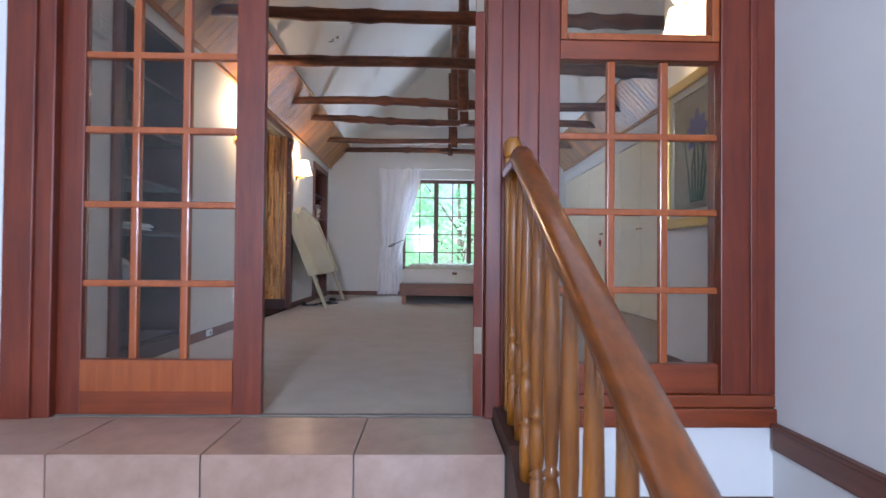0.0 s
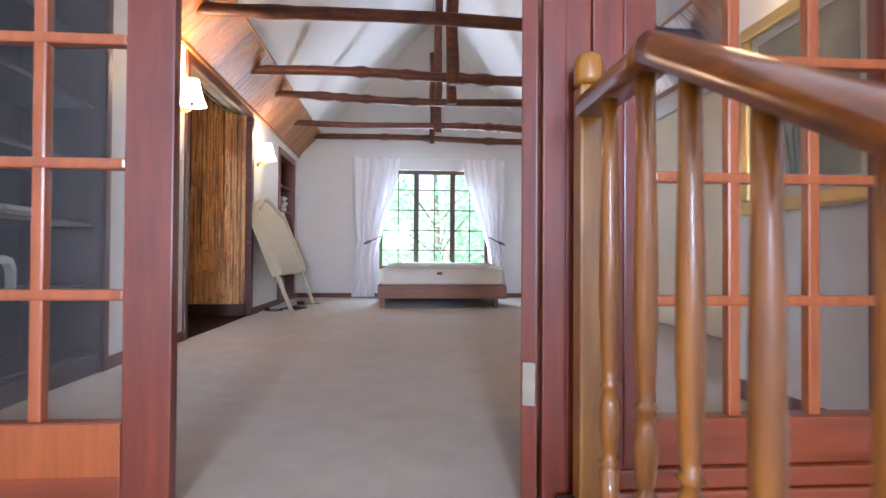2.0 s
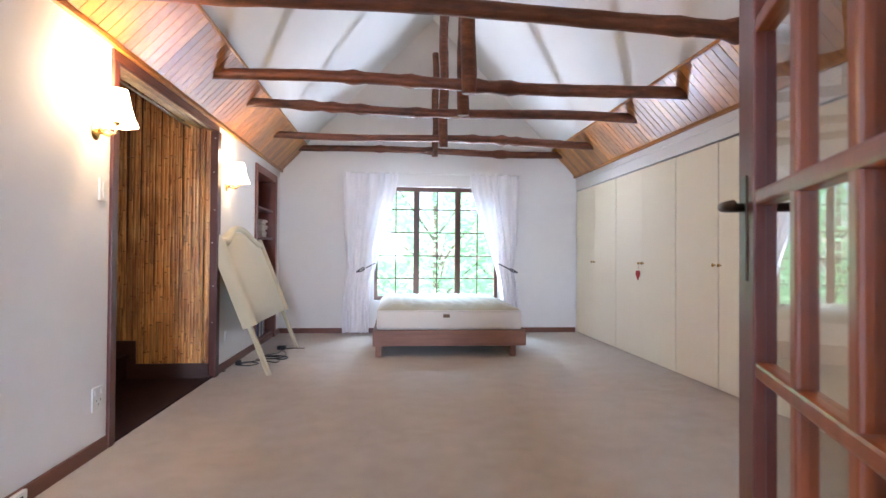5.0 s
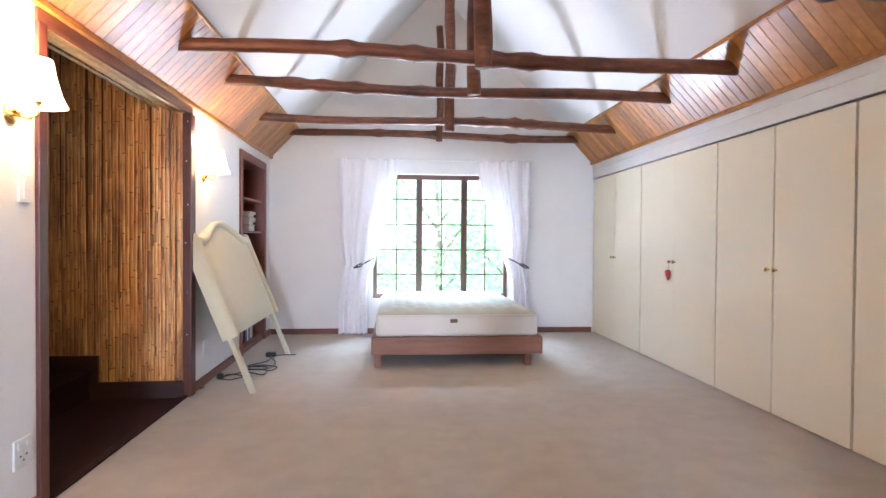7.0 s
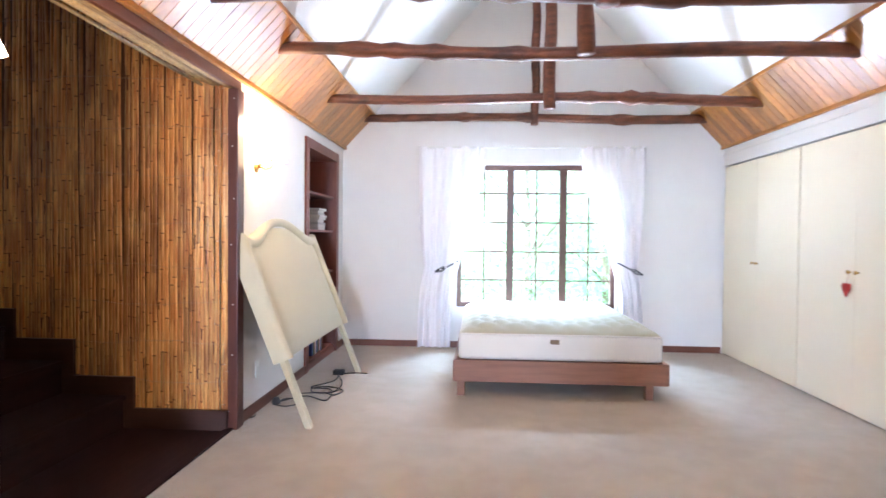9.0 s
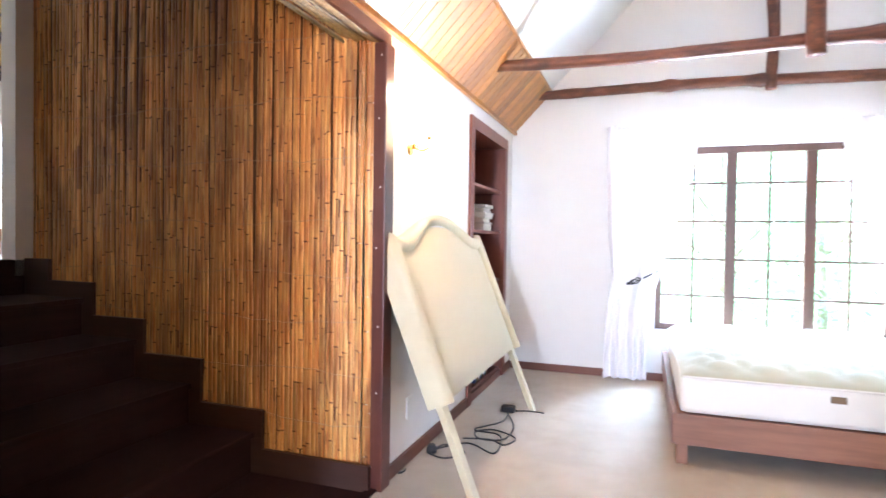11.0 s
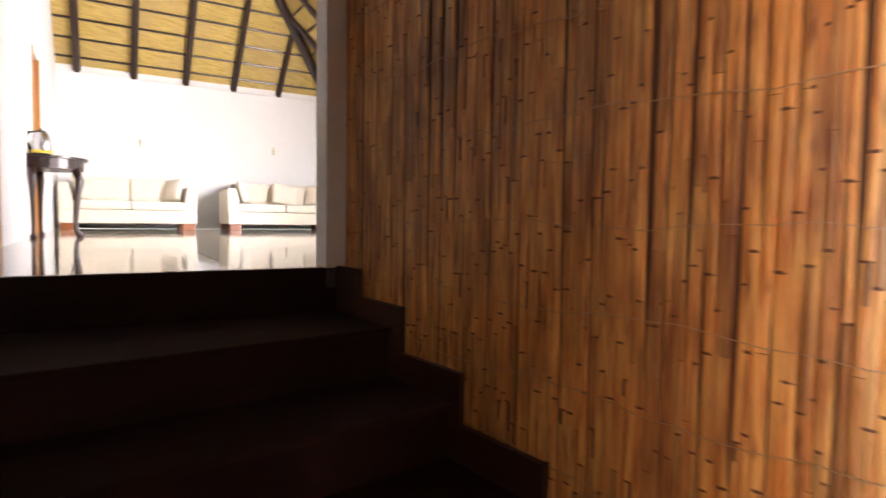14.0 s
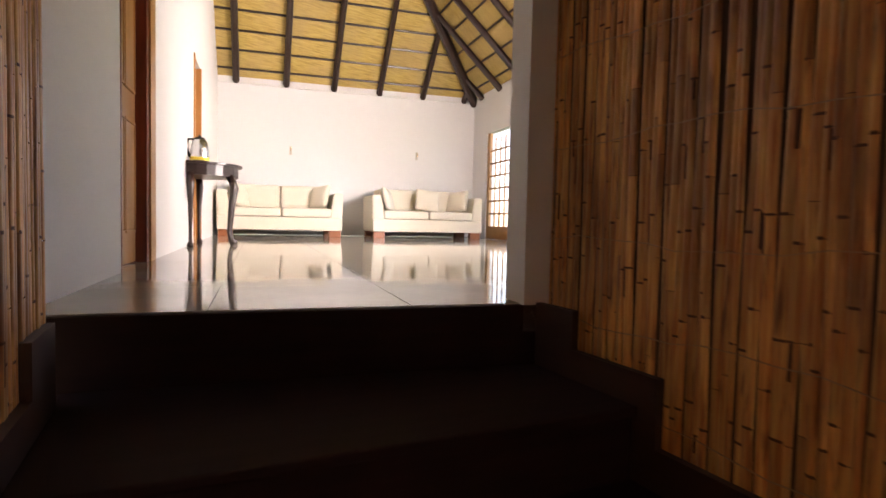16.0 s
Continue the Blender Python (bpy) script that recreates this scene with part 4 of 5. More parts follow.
# ---- shelf niche near the window ----
e = thing("bookshelf", "built-in red-brown bookshelf in a wall niche", "bookshelf")
X0 = LX - 0.34
part("back", boxed(X0 - 0.02, X0, 8.70, 9.73, 0, 2.07), SHELFW, e)
for y in (8.70, 9.70):
    part("side", boxed(X0, LX + 0.02, y, y + 0.03, 0, 2.07, bevel=0.003), SHELFW, e)
part("top", boxed(X0, LX + 0.02, 8.73, 9.70, 2.04, 2.07), SHELFW, e)
part("plinth", boxed(X0, LX, 8.73, 9.70, 0.0, 0.06), SHELFW, e)
for z in (0.06, 0.45, 0.86, 1.28, 1.64):
    part("shelf", boxed(X0, LX - 0.02, 8.73, 9.70, z, z + 0.022, bevel=0.002), SHELFW, e)
for y0 in (8.64, 9.73):
    part("frame_board", boxed(LX, LX + 0.02, y0, y0 + 0.06, 0, 2.13, bevel=0.003), SHELFW, e)
part("frame_board", boxed(LX, LX + 0.02, 8.70, 9.73, 2.07, 2.13, bevel=0.003), SHELFW, e)
rnd = random.Random(5)
z = 1.302
for k in range(9):
    h, w = rnd.uniform(0.016, 0.032), rnd.uniform(0.0, 0.03)
    b = part("magazine", boxed(LX - 0.28, LX - 0.05 - w, 9.30 + w, 9.56 + w * rnd.uniform(-1, 1), z, z + h, bevel=0.002), PAPER)
    tagged(b, "white-paged magazine in a stack on the shelf", "magazine", "magazine stack")
    z += h + 0.001
y = 9.02
for k in range(11):
    t, h = rnd.uniform(0.018, 0.04), rnd.uniform(0.2, 0.3)
    b = part("book", boxed(LX - 0.25, LX - 0.04, y, y + t, 0.082, 0.082 + h, bevel=0.002), (BLUEB, GREENB, SHELFW, PAPER)[k % 4])
    tagged(b, "upright book on the lowest niche shelf", "book", "books in the niche")
    y += t + 0.002

# ---- painting ----
e = thing("painting", "flower painting in a wide gilt frame on the wall", "painting")
px, p0, p1, q0, q1 = RX, 2.62, 3.38, 0.84, 1.68
part("canvas", boxed(px - 0.018, px - 0.006, p0 + 0.10, p1 - 0.10, q0 + 0.10, q1 - 0.10), CANVAS, e)
for a, b, c, d in ((p0, p1, q0, q0 + 0.06), (p0, p1, q1 - 0.06, q1), (p0, p0 + 0.06, q0 + 0.06, q1 - 0.06), (p1 - 0.06, p1, q0 + 0.06, q1 - 0.06)):
    part("gilt_frame", boxed(px - 0.045, px - 0.002, a, b, c, d, bevel=0.012), GOLD, e, "gilded moulding")
for a, b, c, d in ((p0 + 0.06, p1 - 0.06, q0 + 0.06, q0 + 0.10), (p0 + 0.06, p1 - 0.06, q1 - 0.10, q1 - 0.06), (p0 + 0.06, p0 + 0.10, q0 + 0.10, q1 - 0.10), (p1 - 0.10, p1 - 0.06, q0 + 0.10, q1 - 0.10)):
    part("mount", boxed(px - 0.024, px - 0.004, a, b, c, d), PASS, e)
rnd = random.Random(3)
for k in range(7):
    a = 0.9 + k * 0.35
    part("petal", lathe([(0.004, 0), (0.03, 0.03), (0.035, 0.07), (0.012, 0.12)], 8), PETAL, e).matrix_basis = pose(px - 0.019, 3.0, 1.35 + 0.01 * (k % 2), (k - 3) * 42, 0, 0) @ Matrix.Diagonal((0.05, 1, 1, 1))
for k in range(6):
    s = (k - 2.5) * 0.025
    part("stem", tubed([(px - 0.0185, 3.0 + s, 0.98), (px - 0.0185, 3.0 + s * 1.6, 1.15), (px - 0.0185, 3.0 + s * (2.4 if k % 2 else 0.4), 1.33)], [0.0009 * 10, 0.006, 0.003], 5), LEAFP, e)

# ---- switches, sockets, cables, heart ----
def plate(name, label, cat, y, z, w, h, rockers):
    e = thing(name, label, cat, pose(LX, y, z))
    part("cover", boxed(0, 0.009, -w / 2, w / 2, -h / 2, h / 2, bevel=0.003), PLAST, e)
    for dy, dz, a, b in rockers:
        part("rocker", boxed(0.009, 0.013, dy - a, dy + a, dz - b, dz + b, bevel=0.0015), PLAST, e)
    return e


plate("light_switch", "white plastic light switch by the stair opening", "switch", 5.27, 1.42, 0.075, 0.12, [(0, 0.02, 0.012, 0.018), (0, -0.025, 0.012, 0.018)])
s = plate("wall_socket", "white plastic double wall socket above the skirting", "socket", 5.25, 0.30, 0.115, 0.125, [(-0.03, 0.035, 0.01, 0.012), (0.03, 0.035, 0.01, 0.012)])
for dy, dz in ((-0.02, -0.01), (0.0, -0.03), (0.02, -0.01)):
    part("pin_hole", lathe([(0.005, 0), (0.005, 0.0015)], 10, at=(0.0092, dy, dz), axis="x"), BLACK, s)
plate("wall_socket", "white plastic wall socket behind the headboard", "socket", 7.58, 0.30, 0.075, 0.115, [(0, 0.03, 0.01, 0.012)])
e = thing("telephone_socket", "small white telephone socket on the skirting", "socket", pose(LX + 0.016, 4.58, 0.045))
part("cover", boxed(0, 0.02, -0.045, 0.045, -0.02, 0.028, bevel=0.004), PLAST, e)
part("jack", boxed(0.02, 0.023, -0.012, 0.012, -0.008, 0.01), BLACK, e)
e = thing("wall_vent", "small white louvred vent box on the wall", "vent", pose(LX, 2.98, 1.88))
part("cover", boxed(0, 0.05, -0.1, 0.1, -0.06, 0.06, bevel=0.005), PLAST, e)
for k in range(5):
    part("louvre", boxed(0.05, 0.056, 0.0, 0.09, -0.045 + k * 0.02, -0.036 + k * 0.02), PLAST, e)


def cable(pts, name, label):
    c = []
    for i in range(len(pts) - 1):
        p0, p1, p2, p3 = (Vector((*pts[max(0, min(len(pts) - 1, i + k))], 0.006)) for k in (-1, 0, 1, 2))
        for k in range(8):
            t = k / 8
            c.append(0.5 * ((2 * p1) + (p2 - p0) * t + (2 * p0 - 5 * p1 + 4 * p2 - p3) * t * t + (3 * p1 - p0 - 3 * p2 + p3) * t ** 3))
    e = thing(name, label, "cable")
    part("cord", tubed(c, [0.005] * len(c), 6), BLACK, e, smooth=True)
    return e


e = cable([(-1.72, 7.75), (-1.55, 7.95), (-1.36, 7.85), (-1.40, 8.15), (-1.58, 8.2), (-1.45, 8.42), (-1.46, 8.65)], "power_cable", "black power cable with a plug and adaptor on the carpet")
part("adaptor", boxed(-1.515, -1.42, 8.64, 8.71, 0, 0.042, bevel=0.008), BLACK, e)
part("plug", lathe([(0.03, 0), (0.032, 0.02), (0.02, 0.045)], 10, at=(-1.70, 7.74, 0.005)), BLACK, e)
cable([(-1.60, 8.02), (-1.44, 8.06), (-1.34, 8.0), (-1.30, 8.14), (-1.46, 8.24), (-1.56, 8.16), (-1.5, 8.05), (-1.36, 8.10), (-1.36, 8.36), (-1.47, 8.64)], "power_cable", "tangled black cable on the carpet under the headboard")
cable([(-1.43, 8.68), (-1.36, 8.71), (-1.30, 8.72), (-1.21, 8.71)], "power_cable", "thin black cable lying on the carpet")
cable([(-1.72, 7.72), (-1.6, 7.68), (-1.52, 7.8), (-1.66, 7.88), (-1.7, 7.78)], "power_cable", "coiled black cable by the skirting")

e = cable([(-1.755, 7.40), (-1.74, 7.43), (-1.745, 7.47)], "wall_cable", "short white cable end by the skirting")
e = thing("heart_ornament", "red felt heart hanging from a cupboard knob", "ornament", pose(CX - 0.018, 7.93, 0.90))
hp = []
for k in range(24):
    a = k * math.tau / 24
    hp.append((0.0026 * 16 * math.sin(a) ** 3, 0.0034 * (13 * math.cos(a) - 5 * math.cos(2 * a) - 2 * math.cos(3 * a) - math.cos(4 * a))))
part("heart", prism(hp, 0.016, Matrix(((0, 1, 0, -0.008), (1, 0, 0, 0), (0, 0, 1, 0), (0, 0, 0, 1)))), RED, e)
part("string", tubed([(0, 0, 0.03), (0, -0.03, 0.12)], [0.0015, 0.0015], 5), RED, e)

# ---- the lounge above the stairs ----
E_Z, FAR, WID = 2.49, 8.3, 4.45
SL = 0.95


def up(bm):
    bmesh.ops.transform(bm, matrix=UP, verts=bm.verts)
    return bm


structure("lounge_floor", up(boxed(-0.4, WID + 0.1, 0.22, FAR + 0.1, -0.12, -0.006)), GROUT, "grey bed under the polished lounge tiles", "floor")
bm = bmesh.new()
box(bm, -0.15, 0, 0.0, 1.47, 0, 6.2)
box(bm, -0.15, 0, 1.47, 2.22, 2.05, 6.2)
box(bm, -0.15, 0, 2.22, 4.72, 0, 6.2)
box(bm, -0.15, 0, 4.72, 5.45, 1.95, 6.2)
box(bm, -0.15, 0, 5.45, FAR + 0.15, 0, 6.2)
structure("wall_lounge_west", up(bm), WHITE, "tall white lounge wall with two doorways", "wall")
structure("wall_lounge_far", up(boxed(0, WID + 0.15, FAR, FAR + 0.15, 0, E_Z + 0.12)), WHITE, "white lounge wall behind the sofas", "wall")
bm = bmesh.new()
for a, b, c, d in ((0.0, 1.7, 0, E_Z), (1.7, 3.5, 0, 0.5), (1.7, 3.5, 2.1, E_Z), (3.5, 5.75, 0, E_Z), (5.75, 7.65, 1.84, E_Z), (7.65, FAR, 0, E_Z), (0.0, FAR, E_Z, E_Z + 0.1)):
    box(bm, WID, WID + 0.15, a, b, c, d)
structure("wall_lounge_east", up(bm), WHITE, "white lounge wall with a glazed door", "wall")
bm = bmesh.new()
box(bm, 1.53, WID, 0.165, 0.32, -0.1, 6.2)
box(bm, -0.15, 1.46, -0.12, 0.0, 2.55, 6.2)
structure("wall_lounge_near", up(bm), WHITE, "white lounge wall beside the stairs", "wall")

# thatch slopes: one over the sofas, one over the glazed door
bm = bmesh.new()
R = 4.2
for poly in ([(0, FAR, 0), (WID, FAR, 0), (WID - R, FAR - R, R), (0, FAR - R, R)], [(WID, FAR, 0), (WID, 0, 0), (WID - R, 0, R), (WID - R, FAR - R, R)], [(0, FAR - R, R), (WID - R, FAR - R, R), (WID - R, 0, R), (0, 0, R)]):
    bm.faces.new([bm.verts.new((x, y, E_Z + 0.08 + z * SL)) for x, y, z in poly])
structure("lounge_ceiling", up(bm), THATCH, "golden thatch between dark roof poles", "thatched ceiling")

e = thing("roof_poles", "dark round rafters and laths under the thatch", "roof poles", UP, kind="structure")
k = 0.28
while k < WID:
    rise = min(R, WID - k)
    part("rafter", tubed([(k, FAR, E_Z), (k, FAR - rise, E_Z + rise * SL)], [0.055, 0.045], 8), ROSEW, e)
    k += 0.79
for j in range(9):
    u = FAR - 0.4 - 0.79 * j
    rise = min(R, FAR - u)
    part("rafter", tubed([(WID, u, E_Z), (WID - rise, u, E_Z + rise * SL)], [0.055, 0.045], 8), ROSEW, e)
part("hip_rafter", tubed([(WID, FAR, E_Z - 0.02), (WID - R, FAR - R, E_Z - 0.02 + R * SL)], [0.085, 0.07], 9), ROSEW, e)
for j in range(15):
    r = 0.13 + 0.24 * j
    z = E_Z + 0.055 + r * SL
    part("lath", tubed([(0, FAR - r, z), (WID - r, FAR - r, z)], [0.018, 0.018], 6), ROSEW, e)
    part("lath", tubed([(WID - r, FAR - r, z), (WID - r, 0, z)], [0.018, 0.018], 6), ROSEW, e)
part("wall_plate", boxed(0, WID, FAR - 0.03, FAR, E_Z - 0.035, E_Z, bevel=0.004), PLAST, e, "white cornice strip")


def sofa(v0, w, label, pillows):
    e = thing("sofa", label, "sofa", UP @ pose(v0, 7.2, 0), group="cream sofas")
    part("base", boxed(0.0, w, 0.0, 0.90, 0.10, 0.30, bevel=0.02), SOFAC, e)
    for x, f in ((0, 1), (w, -1)):
        bm = prism([(x + f * a, b) for a, b in ((0.0, 0.28), (0.20, 0.28), (0.155, 0.52), (0.13, 0.66), (0.10, 0.685), (0.02, 0.685), (-0.01, 0.66))], 0.88, pose(0, 0.01, 0), bevel=0.02)
        part("arm", bm, SOFAC, e)
    part("back", boxed(0.17, w - 0.17, 0.62, 0.88, 0.30, 0.80, bevel=0.05), SOFAC, e)
    m = w / 2
    for a, b in ((0.175, m - 0.005), (m + 0.005, w - 0.175)):
        part("seat_cushion", boxed(a, b, 0.0, 0.66, 0.305, 0.44, bevel=0.035), SOFAC, e)
        part("back_cushion", boxed(a, b, 0.48, 0.66, 0.44, 0.80, bevel=0.06, m=Matrix()), SOFAC, e)
    for x in (0.02, w - 0.20):
        for y in (0.02, 0.78):
            part("foot", boxed(x, x + 0.18, y, y + 0.10, 0.0, 0.10, bevel=0.005), plain("sofa_foot_wood", (0.28, 0.09, 0.03), 0.4), e, "brown wooden block foot")
    for x, tip, spin in pillows:
        bm = boxed(-0.21, 0.21, -0.03, 0.03, -0.18, 0.18, bevel=0.028)
        for v in bm.verts:
            v.co.y *= 1 + 1.6 * max(0, 1 - (v.co.x / 0.21) ** 2) * max(0, 1 - (v.co.z / 0.18) ** 2)
        bmesh.ops.subdivide_edges(bm, edges=[k for k in bm.edges if k.calc_length() > 0.15], cuts=5, use_grid_fill=True)
        for v in bm.verts:
            v.co.y *= 1 + 1.3 * max(0, 1 - (v.co.x / 0.21) ** 2) * max(0, 1 - (v.co.z / 0.18) ** 2)
        bmesh.ops.transform(bm, matrix=UP @ pose(v0 + x, 7.2 + 0.33, 0.625, -16, tip, spin), verts=list(bm.verts))
        tagged(part("cushion", bm, SOFAC, smooth=True), "loose cream cushion resting on the sofa seat", "cushion")
    return e


sofa(0.06, 1.82, "cream two-seat sofa against the white lounge wall", [(0.30, 6, 62), (1.50, -6, -60)])
sofa(2.36, 1.85, "cream two-seat sofa by the glazed lounge door", [(0.31, 6, 64), (0.98, 8, 4), (1.52, -6, -58)])

# console table with kettle
e = thing("console_table", "dark polished half-moon console table on cabriole legs", "table", UP @ pose(0.012, 4.45, 0))
half = [(0, -0.46), (0, 0.46)] + [(0.47 * math.sin(a * math.pi / 16), 0.46 * math.cos(a * math.pi / 16)) for a in range(1, 16)]


def flat(outline, z0, z1):
    bm = bmesh.new()
    a, b = [bm.verts.new((x, y, z0)) for x, y in outline], [bm.verts.new((x, y, z1)) for x, y in outline]
    n = len(outline)
    bm.faces.new(a), bm.faces.new(b)
    for i in range(n):
        bm.faces.new((a[i], a[(i + 1) % n], b[(i + 1) % n], b[i]))
    bmesh.ops.recalc_face_normals(bm, faces=bm.faces)
    return bm


part("tabletop", flat(half, 0.77, 0.79), ROSEW, e)
part("apron", flat([(x * 0.92, y * 0.93) for x, y in half], 0.67, 0.77), ROSEW, e)
for x, y in ((0.03, -0.40), (0.03, 0.40), (0.36, -0.20), (0.36, 0.20)):
    d = Vector((x - 0.0, y, 0)).normalized() * 0.05
    pts = [(x, y, 0.68), (x + d.x * 0.8, y + d.y * 0.8, 0.58), (x + d.x * 0.3, y + d.y * 0.3, 0.40), (x - d.x * 0.2, y - d.y * 0.2, 0.15), (x + d.x * 0.1, y + d.y * 0.1, 0.05), (x + d.x * 0.7, y + d.y * 0.7, 0.022), (x + d.x * 0.9, y + d.y * 0.9, 0.0)]
    part("leg", tubed(pts, [0.034, 0.036, 0.024, 0.016, 0.016, 0.03, 0.028], 8), ROSEW, e, smooth=True)
e = thing("kettle", "shiny steel kettle with a yellow label on the console table", "kettle", UP @ pose(0.105, 4.22, 0.79))
part("body", lathe([(0.075, 0.0), (0.085, 0.03), (0.082, 0.12), (0.066, 0.2), (0.05, 0.22)], 20), STEEL, e, smooth=True)
part("lid", lathe([(0.05, 0.22), (0.045, 0.235), (0.012, 0.245), (0.012, 0.26)], 14), BLACK, e, smooth=True)
part("handle", tubed([(-0.05, 0, 0.22), (-0.10, 0, 0.22), (-0.12, 0, 0.15), (-0.085, 0, 0.05)], [0.012] * 4, 8), BLACK, e, smooth=True)
part("label_band", lathe([(0.0866, 0.02), (0.0866, 0.05)], 20), YELLOW, e)

# doors of the lounge
e = thing("door_3", "honey-coloured panelled wooden door standing in its frame", "door", UP, kind="structure")
part("door_jamb", boxed(-0.15, 0.004, 2.14, 2.218, 0, 2.05, bevel=0.005), DOORW, e, "dark red-brown jamb")
part("architrave", boxed(0.002, 0.016, 2.20, 2.37, 0, 2.12, bevel=0.004), OAK, e)
part("door_jamb", boxed(-0.15, 0.003, 1.472, 1.50, 0, 2.05, bevel=0.005), DOORW, e)
leaf = part("door_leaf", boxed(-0.10, -0.06, 1.502, 2.138, 0.01, 2.03, bevel=0.003), OAK, e)
for z0, z1 in ((0.20, 0.80), (1.0, 1.86)):
    for y0, y1 in ((1.57, 1.79), (1.85, 2.07)):
        part("panel", boxed(-0.062, -0.05, y0, y1, z0, z1, bevel=0.008), OAK, leaf)
        for z in (z0 - 0.018, z1 + 0.002):
            part("panel_moulding", boxed(-0.064, -0.046, y0 - 0.018, y1 + 0.018, z, z + 0.016, bevel=0.004), OAK, leaf)
        for y in (y0 - 0.018, y1 + 0.002):
            part("panel_moulding", boxed(-0.064, -0.046, y, y + 0.016, z0, z1, bevel=0.004), OAK, leaf)
e = thing("door_4", "honey-coloured wooden door further along the lounge wall", "door", UP, kind="structure")
for y in (4.72, 5.40):
    part("door_jamb", boxed(-0.15, 0.015, y, y + 0.05, 0, 1.95, bevel=0.004), OAK, e)
part("door_leaf", boxed(-0.10, -0.06, 4.77, 5.40, 0.01, 1.94, bevel=0.003), OAK, e)

e = thing("door_5", "glazed honey-wood french door letting in daylight", "door", UP, kind="structure")
for a, b in ((5.75, 5.85), (7.55, 7.65), (6.66, 6.74)):
    part("stile", boxed(WID + 0.02, WID + 0.07, a, b, 0, 1.84, bevel=0.004), OAK, e)
for a, b in ((5.85, 6.66), (6.74, 7.55)):
    part("rail", boxed(WID + 0.02, WID + 0.07, a, b, 0, 0.22, bevel=0.004), OAK, e)
    part("rail", boxed(WID + 0.02, WID + 0.07, a, b, 2.0, 1.84, bevel=0.004), OAK, e)
    for j in range(1, 7):
        z = 0.22 + 1.52 * j / 7
        part("glazing_bar", boxed(WID + 0.03, WID + 0.06, a, b, z - 0.015, z + 0.015, bevel=0.003), OAK, e)
    for i in range(1, 4):
        y = a + (b - a) * i / 4
        part("glazing_bar", boxed(WID + 0.032, WID + 0.058, y - 0.013, y + 0.013, 0.22, 1.74, bevel=0.003), OAK, e)
for u, v0 in ((1.15, 1.42), (3.35, 1.45)):
    l_ = thing("wall_lamp", "small pale wall lamp bracket on the white lounge wall", "wall lamp", UP @ pose(u, FAR, v0, 0, 0, 180), group="lounge wall lamps")
    part("back_plate", boxed(-0.018, 0.018, 0, 0.012, -0.07, 0.07, bevel=0.003), PASS, l_)
    part("arm", tubed([(0, 0.012, 0), (0, 0.07, 0.0), (0, 0.075, 0.05)], [0.006] * 3, 7), BRASS, l_)

# ---- pieces: tiles, reeds ----
def piece(name, me, parent, m):
    ob = new(name, me)
    ob.parent = parent
    ob.matrix_basis = m
    return ob


def mesh_of(bm, name, material):
    me = bpy.data.meshes.new(name)
    bm.normal_update()
    bm.to_mesh(me)
    bm.free()
    me.materials.append(material)
    return me


def tile_mesh(w, d, h, material):
    return mesh_of(boxed(-w / 2, w / 2, -d / 2, d / 2, 0, h), "tile", material)


lf = bpy.data.objects["landing_floor"]
T, J = 0.508, 0.006
for i in range(5):
    x = 0.262 - T * (i + 0.5)
    piece("tile", tile_mesh(T - J, 0.44, 0.012, TERRA), lf, pose(x, 2.128, -0.012)) if i == 0 else piece("tile", bpy.data.meshes["tile"], lf, pose(x, 2.128, -0.012))
riser = tile_mesh(T - J, 0.203, 0.012, TERRA)
tread = tile_mesh(T - J, 0.40, 0.012, TERRA)
whole = tile_mesh(T - J, T - J, 0.012, TERRA)
for i in range(5):
    x = 0.262 - T * (i + 0.5)
    piece("tile", riser, lf, pose(x, 1.92, -0.11, 90, 0, 0))
    piece("tile", riser, lf, pose(x, 1.52, -0.325, 90, 0, 0))
    piece("tile", tread, lf, pose(x, 1.722, -0.227))
for i in range(8):
    for j in range(11):
        x, y = 1.16 - T * i, 1.25 - T * j
        piece("tile", whole, lf, pose(x, y, -0.442))
for i in range(2):
    for j in range(2):
        piece("tile", whole, lf, pose(1.16 - T * i, 1.25 + T * (j + 1), -0.442))

lf = bpy.data.objects["lounge_floor"]
big = tile_mesh(0.637, 0.637, 0.006, PORC)
for i in range(8):
    for j in range(14):
        x, y = -0.15 + 0.64 * (i + 0.5), 0.20 + 0.64 * (j + 0.5)
        if y < FAR - 0.2 and x < WID:
            piece("tile", big, lf, UP @ pose(x, y, -0.006))


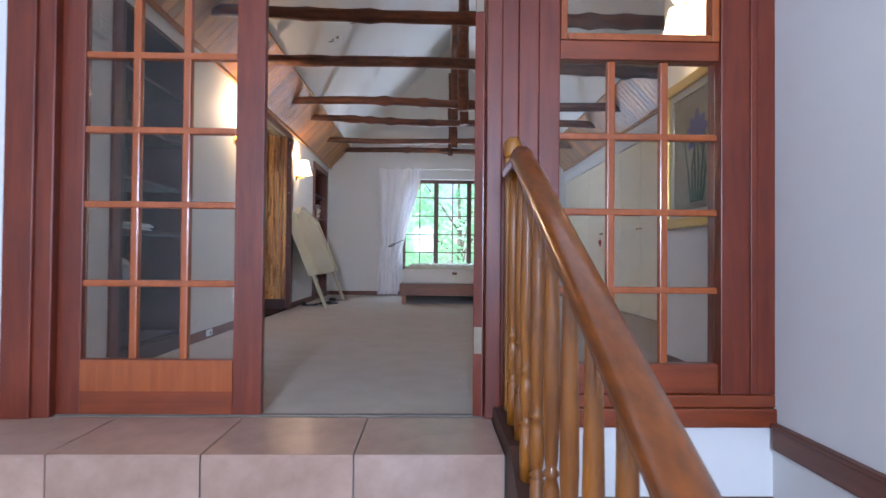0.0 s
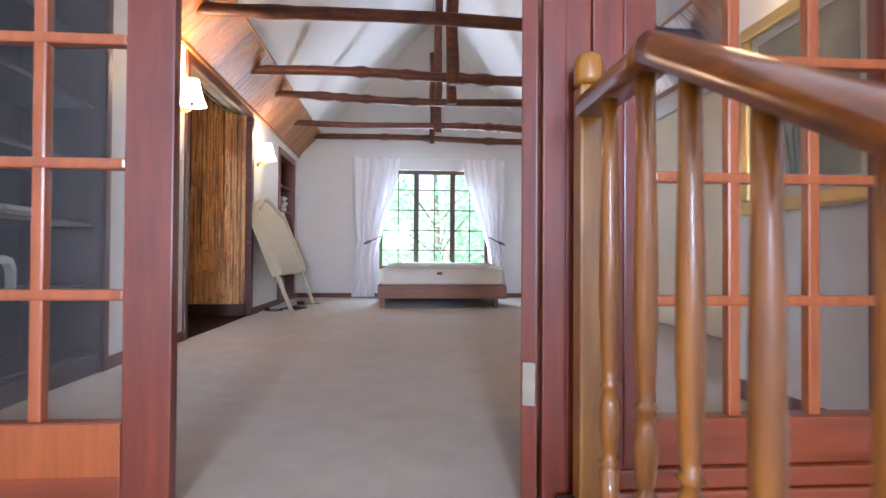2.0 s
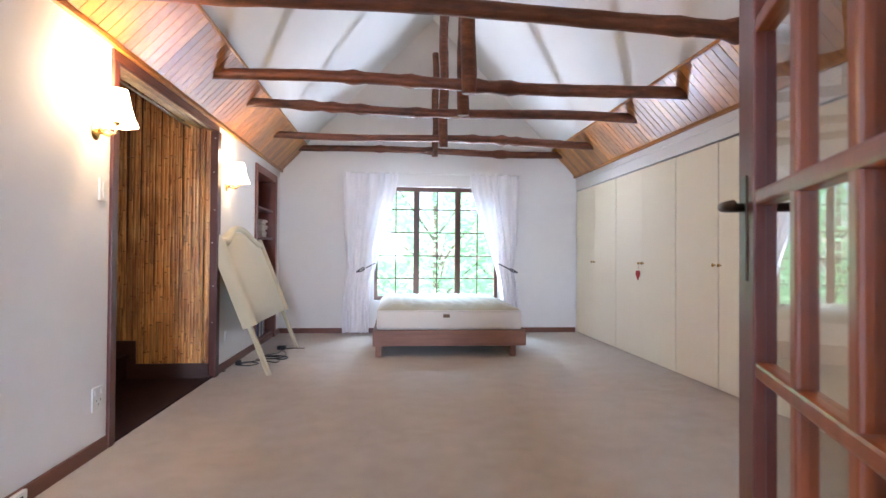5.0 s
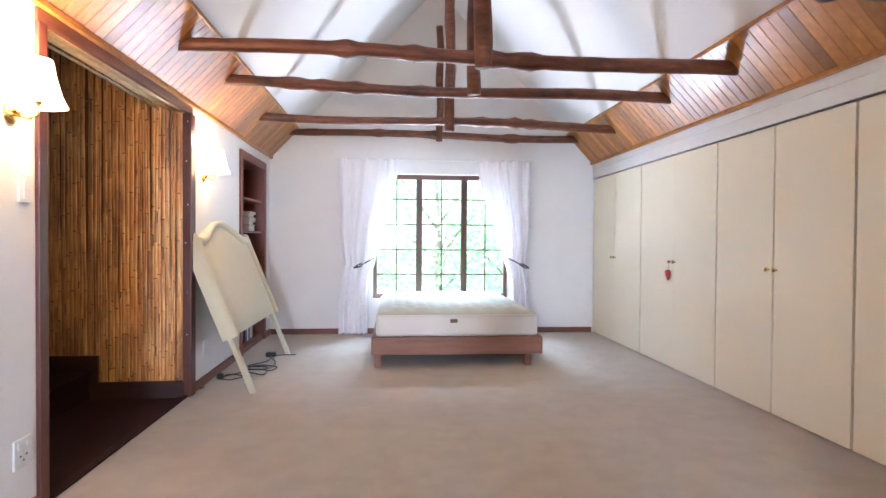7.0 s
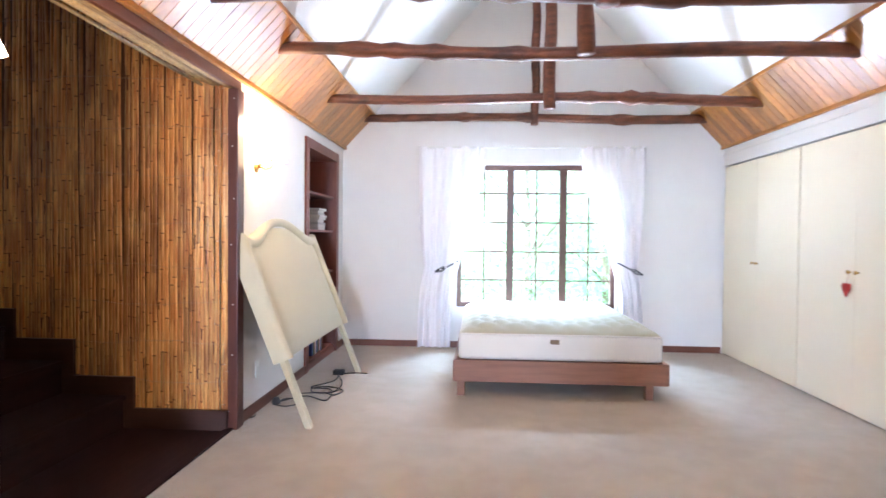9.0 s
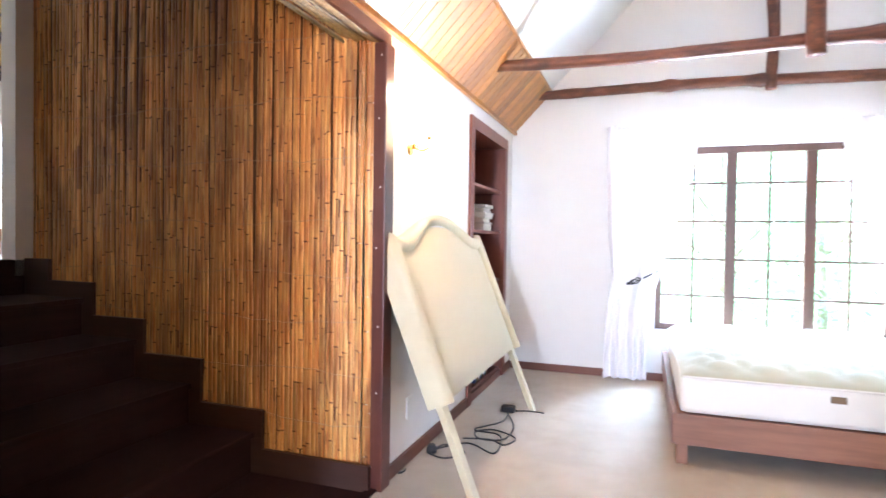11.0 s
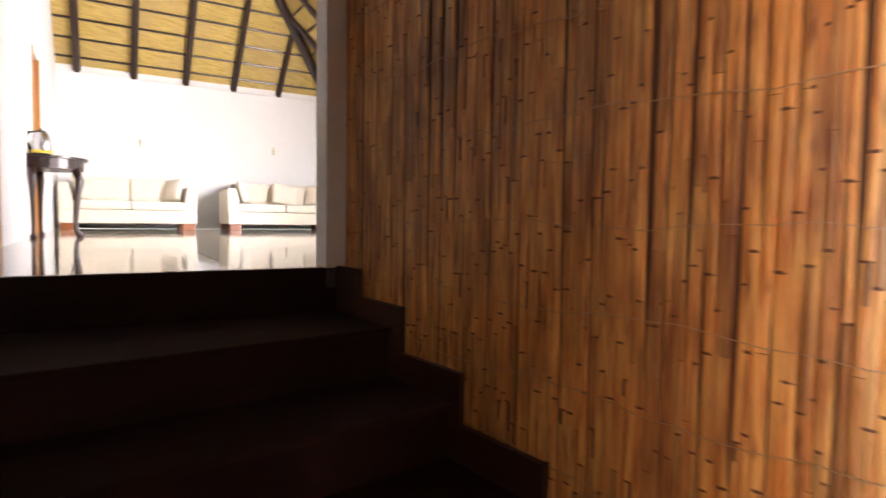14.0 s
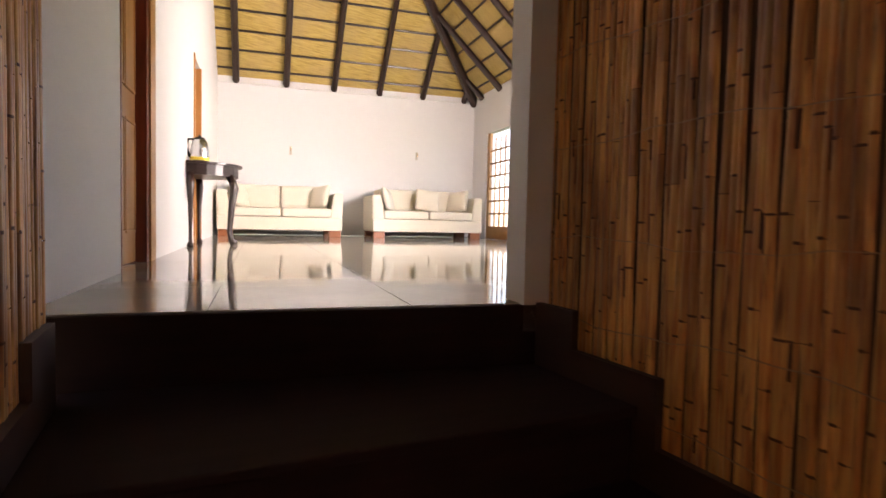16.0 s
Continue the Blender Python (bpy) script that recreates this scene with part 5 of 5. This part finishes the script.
def reed_mesh(seed, length):
    """Half a cane, internode by internode, with dark scarred joints, bulging towards -y."""
    rnd = random.Random(seed)
    bm = bmesh.new()
    angles = [k * math.pi / 5 for k in range(6)]

    def ring(z, r):
        bend = 0.004 * math.sin(z * 2.3 + seed) + 0.002 * math.sin(z * 7.1 + seed)
        return [bm.verts.new((r * math.cos(a) + bend, -0.48 * r * math.sin(a), z)) for a in angles]

    def skin(rows, mat, skip=()):
        for p, q in zip(rows, rows[1:]):
            for k in range(5):
                if k not in skip:
                    bm.faces.new((p[k], p[k + 1], q[k + 1], q[k])).material_index = mat

    z, r = 0.0, 0.0138
    while z < length:
        top = z + rnd.uniform(0.17, 0.40)
        r1 = r * rnd.uniform(0.93, 1.06)
        r1 = min(0.0148, max(0.0125, r1))
        skin([ring(z, r * 1.06), ring(z + 0.012, r), ring(top - 0.012, r1), ring(top - 0.002, r1 * 1.08)], 0)
        kind = rnd.random()
        if kind < 0.8:
            k0 = rnd.randrange(0, 3)
            skin([ring(top - 0.0035, r1 * 1.12), ring(top + 0.0025 * (1 + kind), r1 * 1.13)], 1, [k for k in range(5) if not k0 <= k <= k0 + (2 if kind < 0.5 else 1)])
        if kind < 0.09:
            d = rnd.uniform(0.04, 0.10)
            k0 = rnd.randrange(1, 4)
            skin([ring(top - d, r1 * 1.03), ring(top - 0.004, r1 * 1.08)], 1, [k for k in range(5) if k != k0])
        z, r = top, r1
    me = mesh_of(bm, "reed", REED)
    me.materials.append(NODE)
    for p in me.polygons:
        p.use_smooth = True
    return me


reeds = [reed_mesh(k, 3.3) for k in range(14)]
rnd = random.Random(11)
wall = bpy.data.objects["wall_stairs"]
for y, turn_ in ((7.192, 0), (5.668, 180)):
    x = -1.822 if turn_ == 0 else -2.61
    while x > -4.22:
        w = rnd.choice((0.72, 0.9, 1.0, 1.12, 1.25)) * rnd.uniform(0.94, 1.06)
        piece("reed", rnd.choice(reeds), wall, pose(x, y + rnd.uniform(-0.003, 0.002), -0.08 + rnd.uniform(-0.25, 0.08), 0, rnd.uniform(-0.3, 0.3), turn_) @ Matrix.Diagonal((w, 1, 1, 1)))
        x -= 0.0242 * w
bm = tubed([(0, 0, 0), (0, 0.6, 0.003), (0, 1.2, -0.003), (0, 1.72, 0)], [0.008, 0.009, 0.008, 0.008], 6)
lint = mesh_of(bm, "lintel_reed", REEDC)
frame_ = bpy.data.objects["opening_frame"]
for k in range(15):
    piece("lintel_reed", lint, frame_, pose(LX - 0.02 - 0.0145 * k, 5.475, 2.185 + rnd.uniform(-0.014, 0.010) + 0.002 * k, rnd.uniform(-0.5, 0.5), 0, 0))

# wires that bind the reeds, and the nail heads on the jamb
WIRE = plain("binding_wire", (0.38, 0.24, 0.12), 0.5)
for z in (0.30, 0.55, 0.80, 1.04, 1.30, 1.62, 1.92, 2.24, 2.6):
    pts = [(-1.82 - 2.38 * k / 24, 7.1815 + 0.0015 * math.sin(k * 2.1), z + 0.012 * math.sin(k * 0.7 + z * 9) + 0.005 * math.sin(k * 2.3 + z)) for k in range(25)]
    part("binding_wire", tubed(pts, [0.0018] * 25, 4), WIRE, wall)
frame_ = bpy.data.objects["opening_frame"]
for z in (0.12, 0.48, 0.80, 1.18, 1.47, 1.80, 2.1):
    part("nail", lathe([(0.003, -0.003), (0.0045, 0.0), (0.002, 0.002)], 8, at=(LX - 0.005 + 0.02 * math.sin(z * 40), 7.171, z), axis="y"), PLAST, frame_)
